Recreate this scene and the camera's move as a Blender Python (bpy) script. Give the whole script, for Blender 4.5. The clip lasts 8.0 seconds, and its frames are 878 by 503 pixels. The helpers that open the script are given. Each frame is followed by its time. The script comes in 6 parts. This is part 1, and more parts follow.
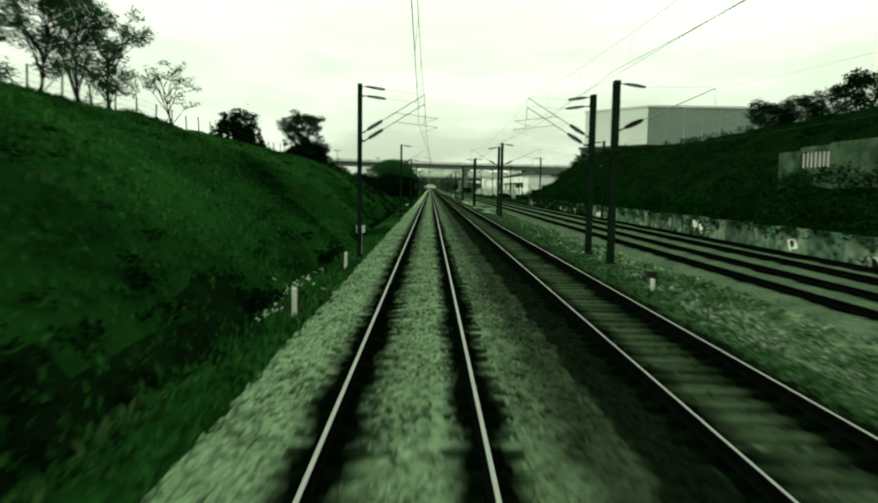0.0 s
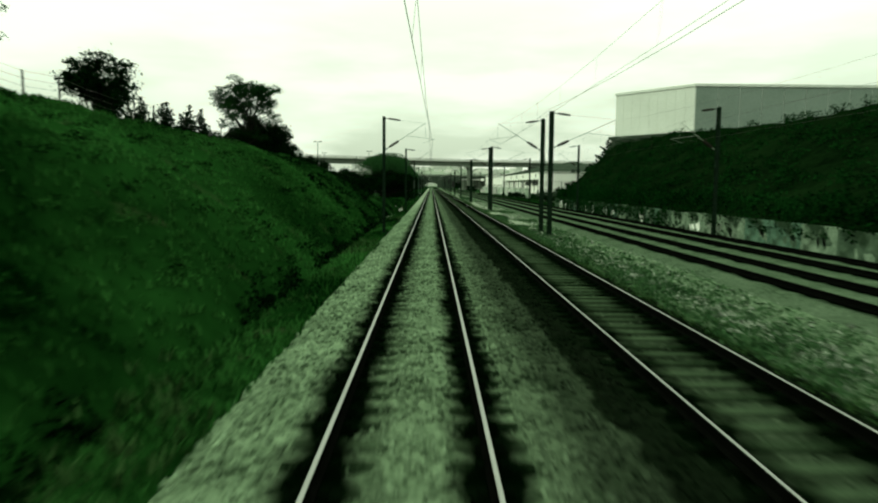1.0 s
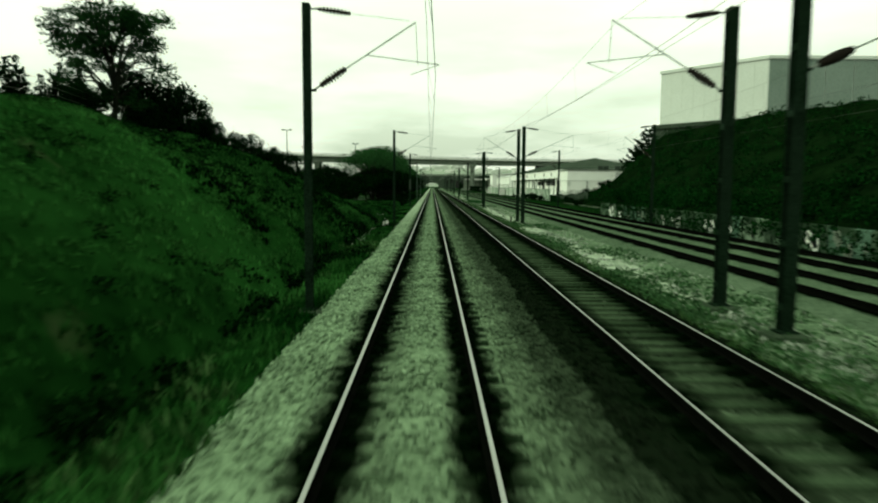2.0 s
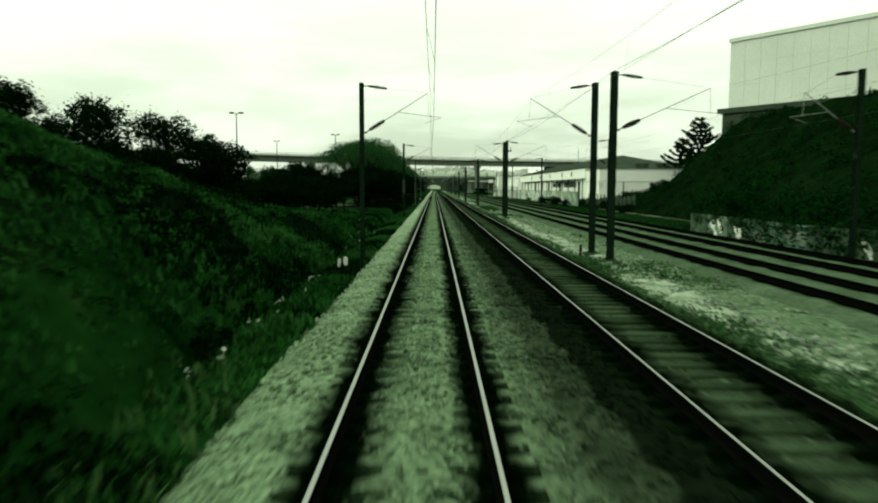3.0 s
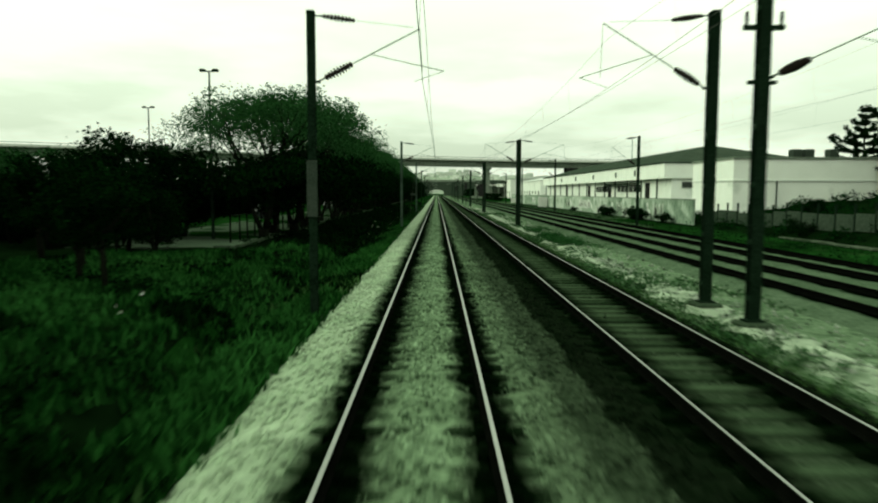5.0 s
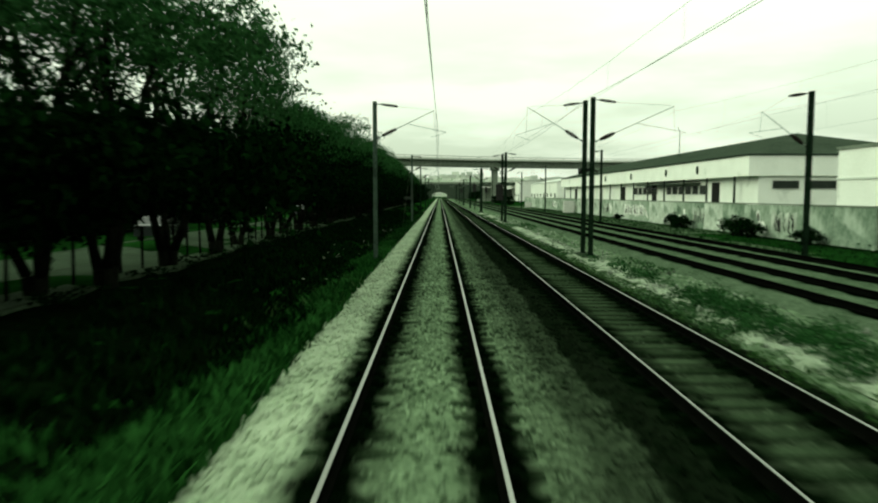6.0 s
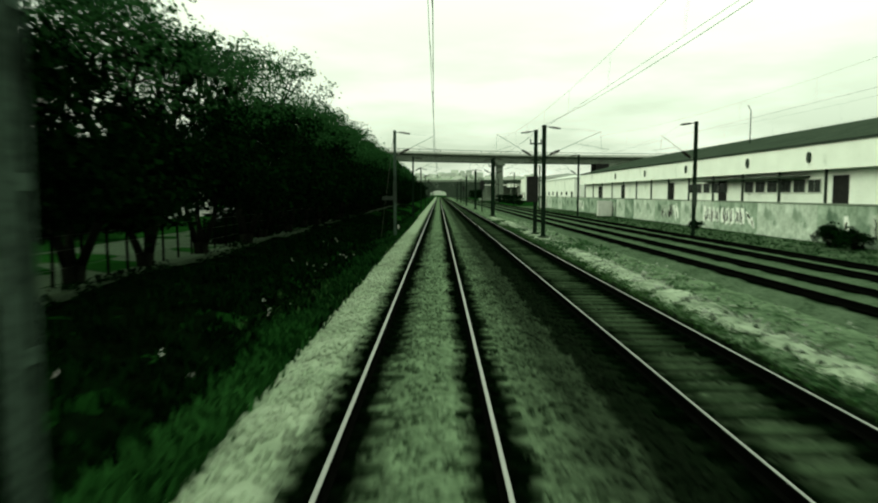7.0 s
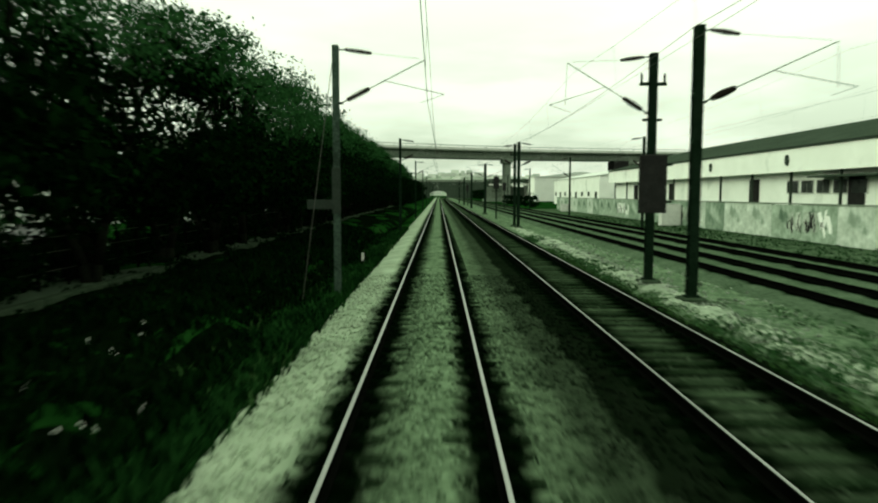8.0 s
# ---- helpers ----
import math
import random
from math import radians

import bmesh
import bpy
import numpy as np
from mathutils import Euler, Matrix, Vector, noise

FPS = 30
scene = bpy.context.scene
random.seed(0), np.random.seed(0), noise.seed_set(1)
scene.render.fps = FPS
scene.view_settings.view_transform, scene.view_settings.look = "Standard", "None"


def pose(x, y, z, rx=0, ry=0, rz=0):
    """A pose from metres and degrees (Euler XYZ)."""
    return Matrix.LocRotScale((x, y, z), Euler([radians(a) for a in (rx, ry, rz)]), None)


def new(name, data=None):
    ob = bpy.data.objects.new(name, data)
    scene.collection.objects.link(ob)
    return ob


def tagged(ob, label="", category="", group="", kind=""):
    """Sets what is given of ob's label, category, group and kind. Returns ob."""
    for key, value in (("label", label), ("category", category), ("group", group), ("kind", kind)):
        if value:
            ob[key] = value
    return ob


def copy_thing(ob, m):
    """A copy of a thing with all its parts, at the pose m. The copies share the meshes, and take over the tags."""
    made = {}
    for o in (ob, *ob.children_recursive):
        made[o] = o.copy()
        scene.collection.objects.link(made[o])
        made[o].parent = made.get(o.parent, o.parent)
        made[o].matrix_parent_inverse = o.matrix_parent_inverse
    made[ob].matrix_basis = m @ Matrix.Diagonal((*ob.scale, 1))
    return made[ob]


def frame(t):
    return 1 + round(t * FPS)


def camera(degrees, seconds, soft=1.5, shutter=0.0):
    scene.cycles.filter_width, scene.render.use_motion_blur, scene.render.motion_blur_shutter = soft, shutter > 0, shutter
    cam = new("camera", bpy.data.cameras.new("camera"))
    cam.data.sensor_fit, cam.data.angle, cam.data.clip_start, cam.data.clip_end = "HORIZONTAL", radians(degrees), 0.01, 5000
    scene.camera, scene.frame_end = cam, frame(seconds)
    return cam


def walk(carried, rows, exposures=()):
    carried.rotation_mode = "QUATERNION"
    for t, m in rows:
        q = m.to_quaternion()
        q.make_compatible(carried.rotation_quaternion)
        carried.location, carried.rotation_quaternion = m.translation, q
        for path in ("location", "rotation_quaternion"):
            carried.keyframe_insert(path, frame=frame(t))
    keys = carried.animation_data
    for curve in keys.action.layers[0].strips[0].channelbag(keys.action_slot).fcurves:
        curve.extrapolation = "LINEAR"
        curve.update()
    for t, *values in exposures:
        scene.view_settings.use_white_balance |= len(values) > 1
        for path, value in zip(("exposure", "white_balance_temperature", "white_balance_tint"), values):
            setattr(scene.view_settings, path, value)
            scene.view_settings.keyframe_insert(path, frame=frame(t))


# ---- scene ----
# Camera on a train, running along a straight double track at about 26 m/s.
cam = camera(64.9, 8.0, soft=2.1, shutter=0.22)
PATH = [
    (0.0, 0.24, -2.2, 2.69, 84.64, -0.85, -0.72),
    (0.5, 0.24, 11.0, 2.69, 84.50, -0.75, -0.66),
    (1.0, 0.24, 24.1, 2.69, 84.50, -0.45, -0.63),
    (1.5, 0.24, 37.4, 2.69, 84.48, -0.42, -0.60),
    (3.0, 0.23, 75.3, 2.68, 84.70, -0.15, -0.40),
    (3.5, 0.23, 87.7, 2.68, 84.80, -0.12, -0.26),
    (4.0, 0.23, 100.2, 2.67, 84.87, -0.08, -0.20),
    (4.5, 0.23, 112.6, 2.67, 84.95, -0.10, -0.26),
    (6.0, 0.23, 151.1, 2.66, 85.33, -0.05, 0.06),
    (6.5, 0.23, 164.3, 2.66, 85.24, 0.00, 0.03),
    (7.0, 0.23, 177.5, 2.66, 85.21, 0.00, -0.03),
    (7.5, 0.23, 190.6, 2.66, 85.35, 0.00, 0.05),
    (8.0, 0.23, 203.7, 2.66, 85.24, -0.05, -0.03),
]
walk(cam, [(t, pose(*p)) for t, *p in PATH], [(0.0, -0.06, 6700, -34), (8.0, -0.06, 6700, -34)])

# ---- world and light: bright overcast ----
world = bpy.data.worlds.new("overcast_sky")
scene.world = world
world.use_nodes = True
wn, wl = world.node_tree.nodes, world.node_tree.links
wn.clear()
SUN_EL, SUN_ROT = radians(30), radians(260)
sky = wn.new("ShaderNodeTexSky")
sky.sky_type, sky.sun_disc = "NISHITA", False
sky.sun_elevation, sky.sun_rotation = SUN_EL, SUN_ROT
sky.air_density, sky.dust_density, sky.ozone_density = 1.0, 6.0, 1.0
wc = wn.new("ShaderNodeTexCoord")
wm = wn.new("ShaderNodeMapping")
wm.inputs["Scale"].default_value = (1.0, 1.0, 4.5)
cloud = wn.new("ShaderNodeTexNoise")
cloud.inputs["Scale"].default_value, cloud.inputs["Detail"].default_value = 2.6, 6.0
cloud.inputs["Roughness"].default_value = 0.55
wl.new(wc.outputs["Generated"], wm.inputs["Vector"])
wl.new(wm.outputs["Vector"], cloud.inputs["Vector"])
cramp = wn.new("ShaderNodeValToRGB")
cramp.color_ramp.elements[0].position, cramp.color_ramp.elements[0].color = 0.40, (7.9, 7.25, 6.85, 1)
cramp.color_ramp.elements[1].position, cramp.color_ramp.elements[1].color = 0.58, (12.4, 11.0, 11.1, 1)
wl.new(cloud.outputs["Fac"], cramp.inputs["Fac"])
sep = wn.new("ShaderNodeSeparateXYZ")
wl.new(wc.outputs["Generated"], sep.inputs["Vector"])
high = wn.new("ShaderNodeMapRange")
high.inputs["From Min"].default_value, high.inputs["From Max"].default_value = 0.04, 0.32
wl.new(sep.outputs["Z"], high.inputs["Value"])
veil = wn.new("ShaderNodeMix")
veil.data_type = "RGBA"
veil.inputs["B"].default_value = (15.0, 13.6, 13.3, 1)
wl.new(high.outputs["Result"], veil.inputs["Factor"])
wl.new(cramp.outputs["Color"], veil.inputs["A"])
both = wn.new("ShaderNodeMix")
both.data_type = "RGBA"
both.inputs["Factor"].default_value = 0.88
wl.new(sky.outputs["Color"], both.inputs["A"])
wl.new(veil.outputs["Result"], both.inputs["B"])
bg = wn.new("ShaderNodeBackground")
bg.inputs["Strength"].default_value = 0.110
wo = wn.new("ShaderNodeOutputWorld")
wl.new(both.outputs["Result"], bg.inputs["Color"])
wl.new(bg.outputs["Background"], wo.inputs["Surface"])

sun_data = bpy.data.lights.new("sun", "SUN")
sun_data.energy, sun_data.angle, sun_data.color = 1.2, radians(30), (1.0, 0.96, 0.86)
sun = new("sun", sun_data)
sun.rotation_euler = Vector((0.85, 0.15, -0.5)).to_track_quat("-Z", "Y").to_euler()


# ---- materials ----
def mat(name, dark, light, scale=4.0, rough=0.85, metal=0.0, bump=0.3, fine=40.0, island=0.0, obj=0.0,
        spots=None, spot_at=0.62, spot_scale=0.6, spec=0.0, coarse=0.4):
    """Two-scale noise colour between dark and light, optional larger stains, per-piece variation and a fine bump."""
    m = bpy.data.materials.new(name)
    m.use_nodes = True
    n, l = m.node_tree.nodes, m.node_tree.links
    b = n["Principled BSDF"]
    b.inputs["Roughness"].default_value, b.inputs["Metallic"].default_value = rough, metal
    b.inputs["Specular IOR Level"].default_value = spec
    tc = n.new("ShaderNodeTexCoord")
    n1, n2 = n.new("ShaderNodeTexNoise"), n.new("ShaderNodeTexNoise")
    for nn, sc, de in ((n1, scale, 6.0), (n2, fine, 3.0)):
        nn.inputs["Scale"].default_value, nn.inputs["Detail"].default_value = sc, de
        l.new(tc.outputs["Object"], nn.inputs["Vector"])
    mx = n.new("ShaderNodeMath")
    mx.operation = "MULTIPLY_ADD"
    mx.inputs[1].default_value = 1 - coarse
    l.new(n2.outputs["Fac"], mx.inputs[0])
    ad = n.new("ShaderNodeMath")
    ad.operation = "MULTIPLY"
    ad.inputs[1].default_value = coarse
    l.new(n1.outputs["Fac"], ad.inputs[0])
    l.new(ad.outputs[0], mx.inputs[2])
    last = mx.outputs[0]
    for amount, kind, out in ((island, "ShaderNodeNewGeometry", "Random Per Island"), (obj, "ShaderNodeObjectInfo", "Random")):
        if amount:
            g = n.new(kind)
            k = n.new("ShaderNodeMath")
            k.operation = "MULTIPLY_ADD"
            k.inputs[1].default_value = amount
            k2 = n.new("ShaderNodeMath")
            k2.operation = "SUBTRACT"
            k2.inputs[1].default_value = amount / 2
            l.new(g.outputs[out], k.inputs[0])
            l.new(last, k2.inputs[0])
            l.new(k2.outputs[0], k.inputs[2])
            last = k.outputs[0]
    r = n.new("ShaderNodeValToRGB")
    r.color_ramp.elements[0].position, r.color_ramp.elements[0].color = 0.32, (*dark, 1)
    r.color_ramp.elements[1].position, r.color_ramp.elements[1].color = 0.68, (*light, 1)
    l.new(last, r.inputs["Fac"])
    col = r.outputs["Color"]
    if spots:
        n3 = n.new("ShaderNodeTexNoise")
        n3.inputs["Scale"].default_value, n3.inputs["Detail"].default_value = spot_scale, 5.0
        l.new(tc.outputs["Object"], n3.inputs["Vector"])
        mr = n.new("ShaderNodeMapRange")
        mr.inputs["From Min"].default_value, mr.inputs["From Max"].default_value = spot_at - 0.06, spot_at + 0.06
        l.new(n3.outputs["Fac"], mr.inputs["Value"])
        mm = n.new("ShaderNodeMix")
        mm.data_type = "RGBA"
        mm.inputs["B"].default_value = (*spots, 1)
        l.new(mr.outputs["Result"], mm.inputs["Factor"])
        l.new(col, mm.inputs["A"])
        col = mm.outputs["Result"]
    l.new(col, b.inputs["Base Color"])
    if bump:
        bp = n.new("ShaderNodeBump")
        bp.inputs["Strength"].default_value, bp.inputs["Distance"].default_value = bump, 0.02
        l.new(n2.outputs["Fac"], bp.inputs["Height"])
        l.new(bp.outputs["Normal"], b.inputs["Normal"])
    return m


GRASS = mat("grass_ground", (0.0008, 0.0046, 0.0006), (0.0150, 0.050, 0.0095), 0.13, 0.95, fine=1.6, bump=0.6, coarse=0.78, spec=0.0,
            spots=(0.03, 0.045, 0.018), spot_at=0.70, spot_scale=0.35)
BLADE = mat("grass_blade", (0.0026, 0.0140, 0.0019), (0.042, 0.118, 0.026), 0.13, 0.95, bump=0, fine=1.6, island=0.12, coarse=0.78, spec=0.0)
DRYBLADE = mat("dry_grass_blade", (0.012, 0.034, 0.008), (0.045, 0.085, 0.028), 0.3, 0.85, bump=0, fine=1.2, island=0.4)
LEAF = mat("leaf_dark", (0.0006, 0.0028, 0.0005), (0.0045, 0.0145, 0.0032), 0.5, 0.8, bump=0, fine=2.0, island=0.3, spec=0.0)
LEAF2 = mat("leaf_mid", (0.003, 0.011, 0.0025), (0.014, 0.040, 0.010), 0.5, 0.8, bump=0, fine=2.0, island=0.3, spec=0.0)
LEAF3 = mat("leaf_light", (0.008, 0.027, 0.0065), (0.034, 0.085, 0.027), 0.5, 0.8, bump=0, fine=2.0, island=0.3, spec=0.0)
WEED = mat("weed_leaf", (0.014, 0.036, 0.011), (0.055, 0.105, 0.044), 0.6, 0.85, bump=0, fine=3.0, island=0.35, spec=0.0)
BRAMBLE = mat("bramble_leaf", (0.0010, 0.0060, 0.0009), (0.0080, 0.030, 0.0062), 0.22, 0.9, bump=0, fine=1.2, island=0.25, spec=0.0, coarse=0.7)
MEADOW = mat("meadow_leaf", (0.0032, 0.0155, 0.0024), (0.027, 0.080, 0.018), 0.25, 0.9, bump=0, fine=1.5, island=0.2, spec=0.0, coarse=0.7)
BARK = mat("bark", (0.002, 0.003, 0.0015), (0.012, 0.014, 0.009), 2.0, 0.95, bump=0.9, fine=14.0)
STONE = mat("ballast_stone", (0.038, 0.062, 0.031), (0.255, 0.350, 0.212), 0.9, 1.0, bump=0.4, fine=8.0, island=0.24, coarse=0.6)
SAND = mat("median_soil", (0.028, 0.052, 0.024), (0.155, 0.210, 0.128), 0.7, 0.95, bump=1.0, fine=7.0,
           spots=(0.028, 0.045, 0.022), spot_at=0.63, spot_scale=1.6)
CONC = mat("concrete", (0.09, 0.11, 0.085), (0.22, 0.25, 0.20), 1.4, 0.85, bump=0.3, fine=24.0, spots=(0.10, 0.10, 0.09),
           spot_at=0.66, spot_scale=0.5)
SLEEPER = mat("sleeper_concrete", (0.005, 0.011, 0.004), (0.062, 0.092, 0.050), 2.0, 0.9, bump=0.4, fine=30.0, obj=0.25)
SLEEPER2 = mat("sleeper_concrete_far", (0.005, 0.011, 0.004), (0.062, 0.092, 0.050), 2.0, 0.9, bump=0.4, fine=30.0, island=0.25)
RUST = mat("rusty_steel", (0.0008, 0.0011, 0.0007), (0.004, 0.0046, 0.0034), 5.0, 0.85, bump=0.3, fine=60.0)
RUNNING = mat("polished_rail_steel", (0.24, 0.25, 0.23), (0.38, 0.39, 0.36), 0.6, 0.42, 1.0, bump=0.05, fine=8.0)
STEEL = mat("galvanised_steel", (0.002, 0.0045, 0.0022), (0.013, 0.024, 0.014), 1.6, 0.6, 0.0, bump=0.15, fine=18.0,
            spots=(0.035, 0.055, 0.04), spot_at=0.66, spot_scale=0.8)
GALV = mat("bright_galvanised_steel", (0.022, 0.034, 0.024), (0.075, 0.105, 0.082), 1.6, 0.55, 0.0, bump=0.15, fine=14.0, spots=(0.015, 0.02, 0.015), spot_at=0.6, spot_scale=0.9)
# Arm tubes lightened: the sky's glare around them is put into the colour.
ARM = mat("sky_washed_tube", (0.16, 0.18, 0.155), (0.30, 0.32, 0.29), 2.0, 0.5, 0.2, bump=0.05)
DARK_GROUND = mat("near_black_ground", (0.0006, 0.0020, 0.0005), (0.005, 0.013, 0.0035), 0.25, 0.98, fine=2.0, bump=0.8, coarse=0.6, spec=0.0)
WIRE = mat("copper_wire", (0.05, 0.05, 0.045), (0.10, 0.10, 0.09), 3.0, 0.5, 0.4, bump=0)
INSUL = mat("brown_glazed_insulator", (0.010, 0.009, 0.008), (0.03, 0.024, 0.02), 3.0, 0.3, bump=0)
WHITE = mat("white_paint_worn", (0.40, 0.40, 0.37), (0.66, 0.66, 0.62), 3.0, 0.7, bump=0.15, fine=20.0,
            spots=(0.3, 0.29, 0.25), spot_at=0.68, spot_scale=1.5)
BLACKBOX = mat("black_painted_metal", (0.010, 0.010, 0.010), (0.03, 0.03, 0.028), 3.0, 0.5, bump=0.1)
GREYBOX = mat("grey_painted_metal", (0.02, 0.028, 0.02), (0.05, 0.06, 0.05), 2.0, 0.6, bump=0.1)
RENDERWALL = mat("white_render_wall", (0.70, 0.71, 0.66), (0.86, 0.87, 0.82), 0.5, 0.85, bump=0.2, fine=12.0,
                 spots=(0.55, 0.57, 0.52), spot_at=0.68, spot_scale=0.35)
CLAD_SHADED = mat("shaded_metal_cladding", (0.15, 0.19, 0.16), (0.22, 0.26, 0.23), 0.15, 0.55, bump=0.1, fine=6.0)
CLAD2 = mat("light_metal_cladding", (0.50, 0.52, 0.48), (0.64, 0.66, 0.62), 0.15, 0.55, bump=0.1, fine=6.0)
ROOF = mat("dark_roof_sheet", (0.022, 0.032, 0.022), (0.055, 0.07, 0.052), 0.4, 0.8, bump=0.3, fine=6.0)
DARKGLASS = mat("dark_window_glass", (0.015, 0.018, 0.016), (0.05, 0.055, 0.05), 0.8, 0.15, bump=0, spec=0.6)
ASPHALT = mat("asphalt", (0.028, 0.042, 0.025), (0.075, 0.10, 0.068), 0.6, 0.95, bump=0.3, fine=30.0)
KERB = mat("kerb_stone", (0.012, 0.02, 0.010), (0.055, 0.075, 0.048), 1.5, 0.9, bump=0.3)
# Distance haze is put into the hillside's pale base colour.
FAR = mat("hazed_hillside", (0.16, 0.20, 0.15), (0.30, 0.34, 0.27), 0.006, 1.0, bump=0, fine=0.03)
FARWHITE = mat("distant_house_wall", (0.40, 0.42, 0.38), (0.62, 0.64, 0.58), 0.02, 1.0, bump=0, fine=0.2, island=0.5)
FLOWER = mat("white_petal", (0.5, 0.5, 0.45), (0.8, 0.8, 0.74), 3.0, 0.8, bump=0, island=0.4)


def ballast_material():
    """Pale crushed stone; dark strips of stain and painted shade along each rail are added later."""
    m = mat("ballast_bed", (0.030, 0.052, 0.024), (0.230, 0.315, 0.188), 1.5, 0.95, bump=1.0, fine=10.0)
    return m


def add_stain_and_shade(m, tracks, fade=1.0):
    """Uneven rust and oil dust beside each rail, with rail shade painted in, from the distance across the track."""
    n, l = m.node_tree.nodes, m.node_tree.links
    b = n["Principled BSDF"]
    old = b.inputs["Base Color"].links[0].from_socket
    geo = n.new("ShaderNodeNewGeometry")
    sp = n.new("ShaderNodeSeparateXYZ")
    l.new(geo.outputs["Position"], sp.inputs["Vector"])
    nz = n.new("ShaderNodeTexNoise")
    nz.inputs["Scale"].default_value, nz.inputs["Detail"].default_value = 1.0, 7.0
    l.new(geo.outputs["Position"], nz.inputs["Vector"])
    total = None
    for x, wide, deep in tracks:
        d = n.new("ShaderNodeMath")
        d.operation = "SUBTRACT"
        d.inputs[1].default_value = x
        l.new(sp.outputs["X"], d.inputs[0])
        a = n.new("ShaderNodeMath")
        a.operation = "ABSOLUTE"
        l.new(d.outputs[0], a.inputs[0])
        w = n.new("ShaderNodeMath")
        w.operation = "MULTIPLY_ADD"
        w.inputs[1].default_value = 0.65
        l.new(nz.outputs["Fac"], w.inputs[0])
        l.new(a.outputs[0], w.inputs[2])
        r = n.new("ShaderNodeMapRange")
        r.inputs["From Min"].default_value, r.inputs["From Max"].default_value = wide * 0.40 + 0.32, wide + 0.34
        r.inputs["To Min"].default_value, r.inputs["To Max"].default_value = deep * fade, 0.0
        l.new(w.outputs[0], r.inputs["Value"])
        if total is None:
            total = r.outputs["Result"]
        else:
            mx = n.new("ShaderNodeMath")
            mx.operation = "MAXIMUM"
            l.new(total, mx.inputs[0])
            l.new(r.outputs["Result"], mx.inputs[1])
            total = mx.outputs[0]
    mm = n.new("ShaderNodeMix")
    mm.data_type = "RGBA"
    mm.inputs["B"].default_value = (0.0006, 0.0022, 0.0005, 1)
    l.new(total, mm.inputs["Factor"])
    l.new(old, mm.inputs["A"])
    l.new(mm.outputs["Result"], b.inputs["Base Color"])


T1, T2, T3, T4 = 0.0, 4.34, 10.8, 14.6
SIDE_Z = 0.16  # the outer tracks lie a little higher
HALF = 0.869
BALLAST = ballast_material()
# Bands as x, width, depth: stain and the rails' shade in one dark colour.
RAIL_STAIN_SHADE = [(T1 - HALF, 0.55, 1.0), (T1 + HALF, 0.50, 1.0), (T2 - HALF, 0.72, 1.0), (T2 + HALF, 0.72, 1.0), (T2 - 1.25, 0.55, 0.95), (T2 + 1.25, 0.5, 0.95), (T2, 1.2, 0.30)]
# the second track's bed is darkened from its sleeper ends inwards by oil and painted shade; the strip between the
# tracks is mossy
BED_STAIN_SHADE = RAIL_STAIN_SHADE + [(T2 - 1.35, 0.62, 0.97), (T2 - 1.4, 1.0, 0.97), (T2 - 0.5, 0.5, 0.9), (T2 + 0.5, 0.5, 0.9), (T2, 0.7, 0.80), (T2 + 1.35, 0.5, 0.97), (2.6, 1.5, 0.82), (1.9, 1.0, 0.52), (-0.42, 0.3, 0.45), (0.1, 0.6, 0.16)]


def add_fresh_ballast(m):
    """Newer, paler stone on the outer shoulder of the near track, from the end of the cutting on."""
    n, l = m.node_tree.nodes, m.node_tree.links
    b = n["Principled BSDF"]
    old = b.inputs["Base Color"].links[0].from_socket
    geo = n.new("ShaderNodeNewGeometry")
    sp = n.new("ShaderNodeSeparateXYZ")
    l.new(geo.outputs["Position"], sp.inputs["Vector"])
    nz = n.new("ShaderNodeTexNoise")
    nz.inputs["Scale"].default_value, nz.inputs["Detail"].default_value = 0.7, 4.0
    l.new(geo.outputs["Position"], nz.inputs["Vector"])
    along, across = n.new("ShaderNodeMapRange"), n.new("ShaderNodeMapRange")
    along.inputs["From Min"].default_value, along.inputs["From Max"].default_value = 80.0, 165.0
    across.inputs["From Min"].default_value, across.inputs["From Max"].default_value = -1.1, -1.5
    l.new(sp.outputs["Y"], along.inputs["Value"])
    l.new(sp.outputs["X"], across.inputs["Value"])
    f1, f2 = n.new("ShaderNodeMath"), n.new("ShaderNodeMath")
    f1.operation = f2.operation = "MULTIPLY"
    l.new(along.outputs["Result"], f1.inputs[0])
    l.new(across.outputs["Result"], f1.inputs[1])
    l.new(f1.outputs[0], f2.inputs[0])
    l.new(nz.outputs["Fac"], f2.inputs[1])
    mm = n.new("ShaderNodeMix")
    mm.data_type = "RGBA"
    mm.inputs["B"].default_value = (0.46, 0.53, 0.39, 1)
    l.new(f2.outputs[0], mm.inputs["Factor"])
    l.new(old, mm.inputs["A"])
    l.new(mm.outputs["Result"], b.inputs["Base Color"])


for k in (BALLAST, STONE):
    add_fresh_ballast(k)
    add_stain_and_shade(k, BED_STAIN_SHADE)
add_stain_and_shade(SLEEPER, RAIL_STAIN_SHADE, 0.97)
add_stain_and_shade(SLEEPER2, RAIL_STAIN_SHADE, 0.97)


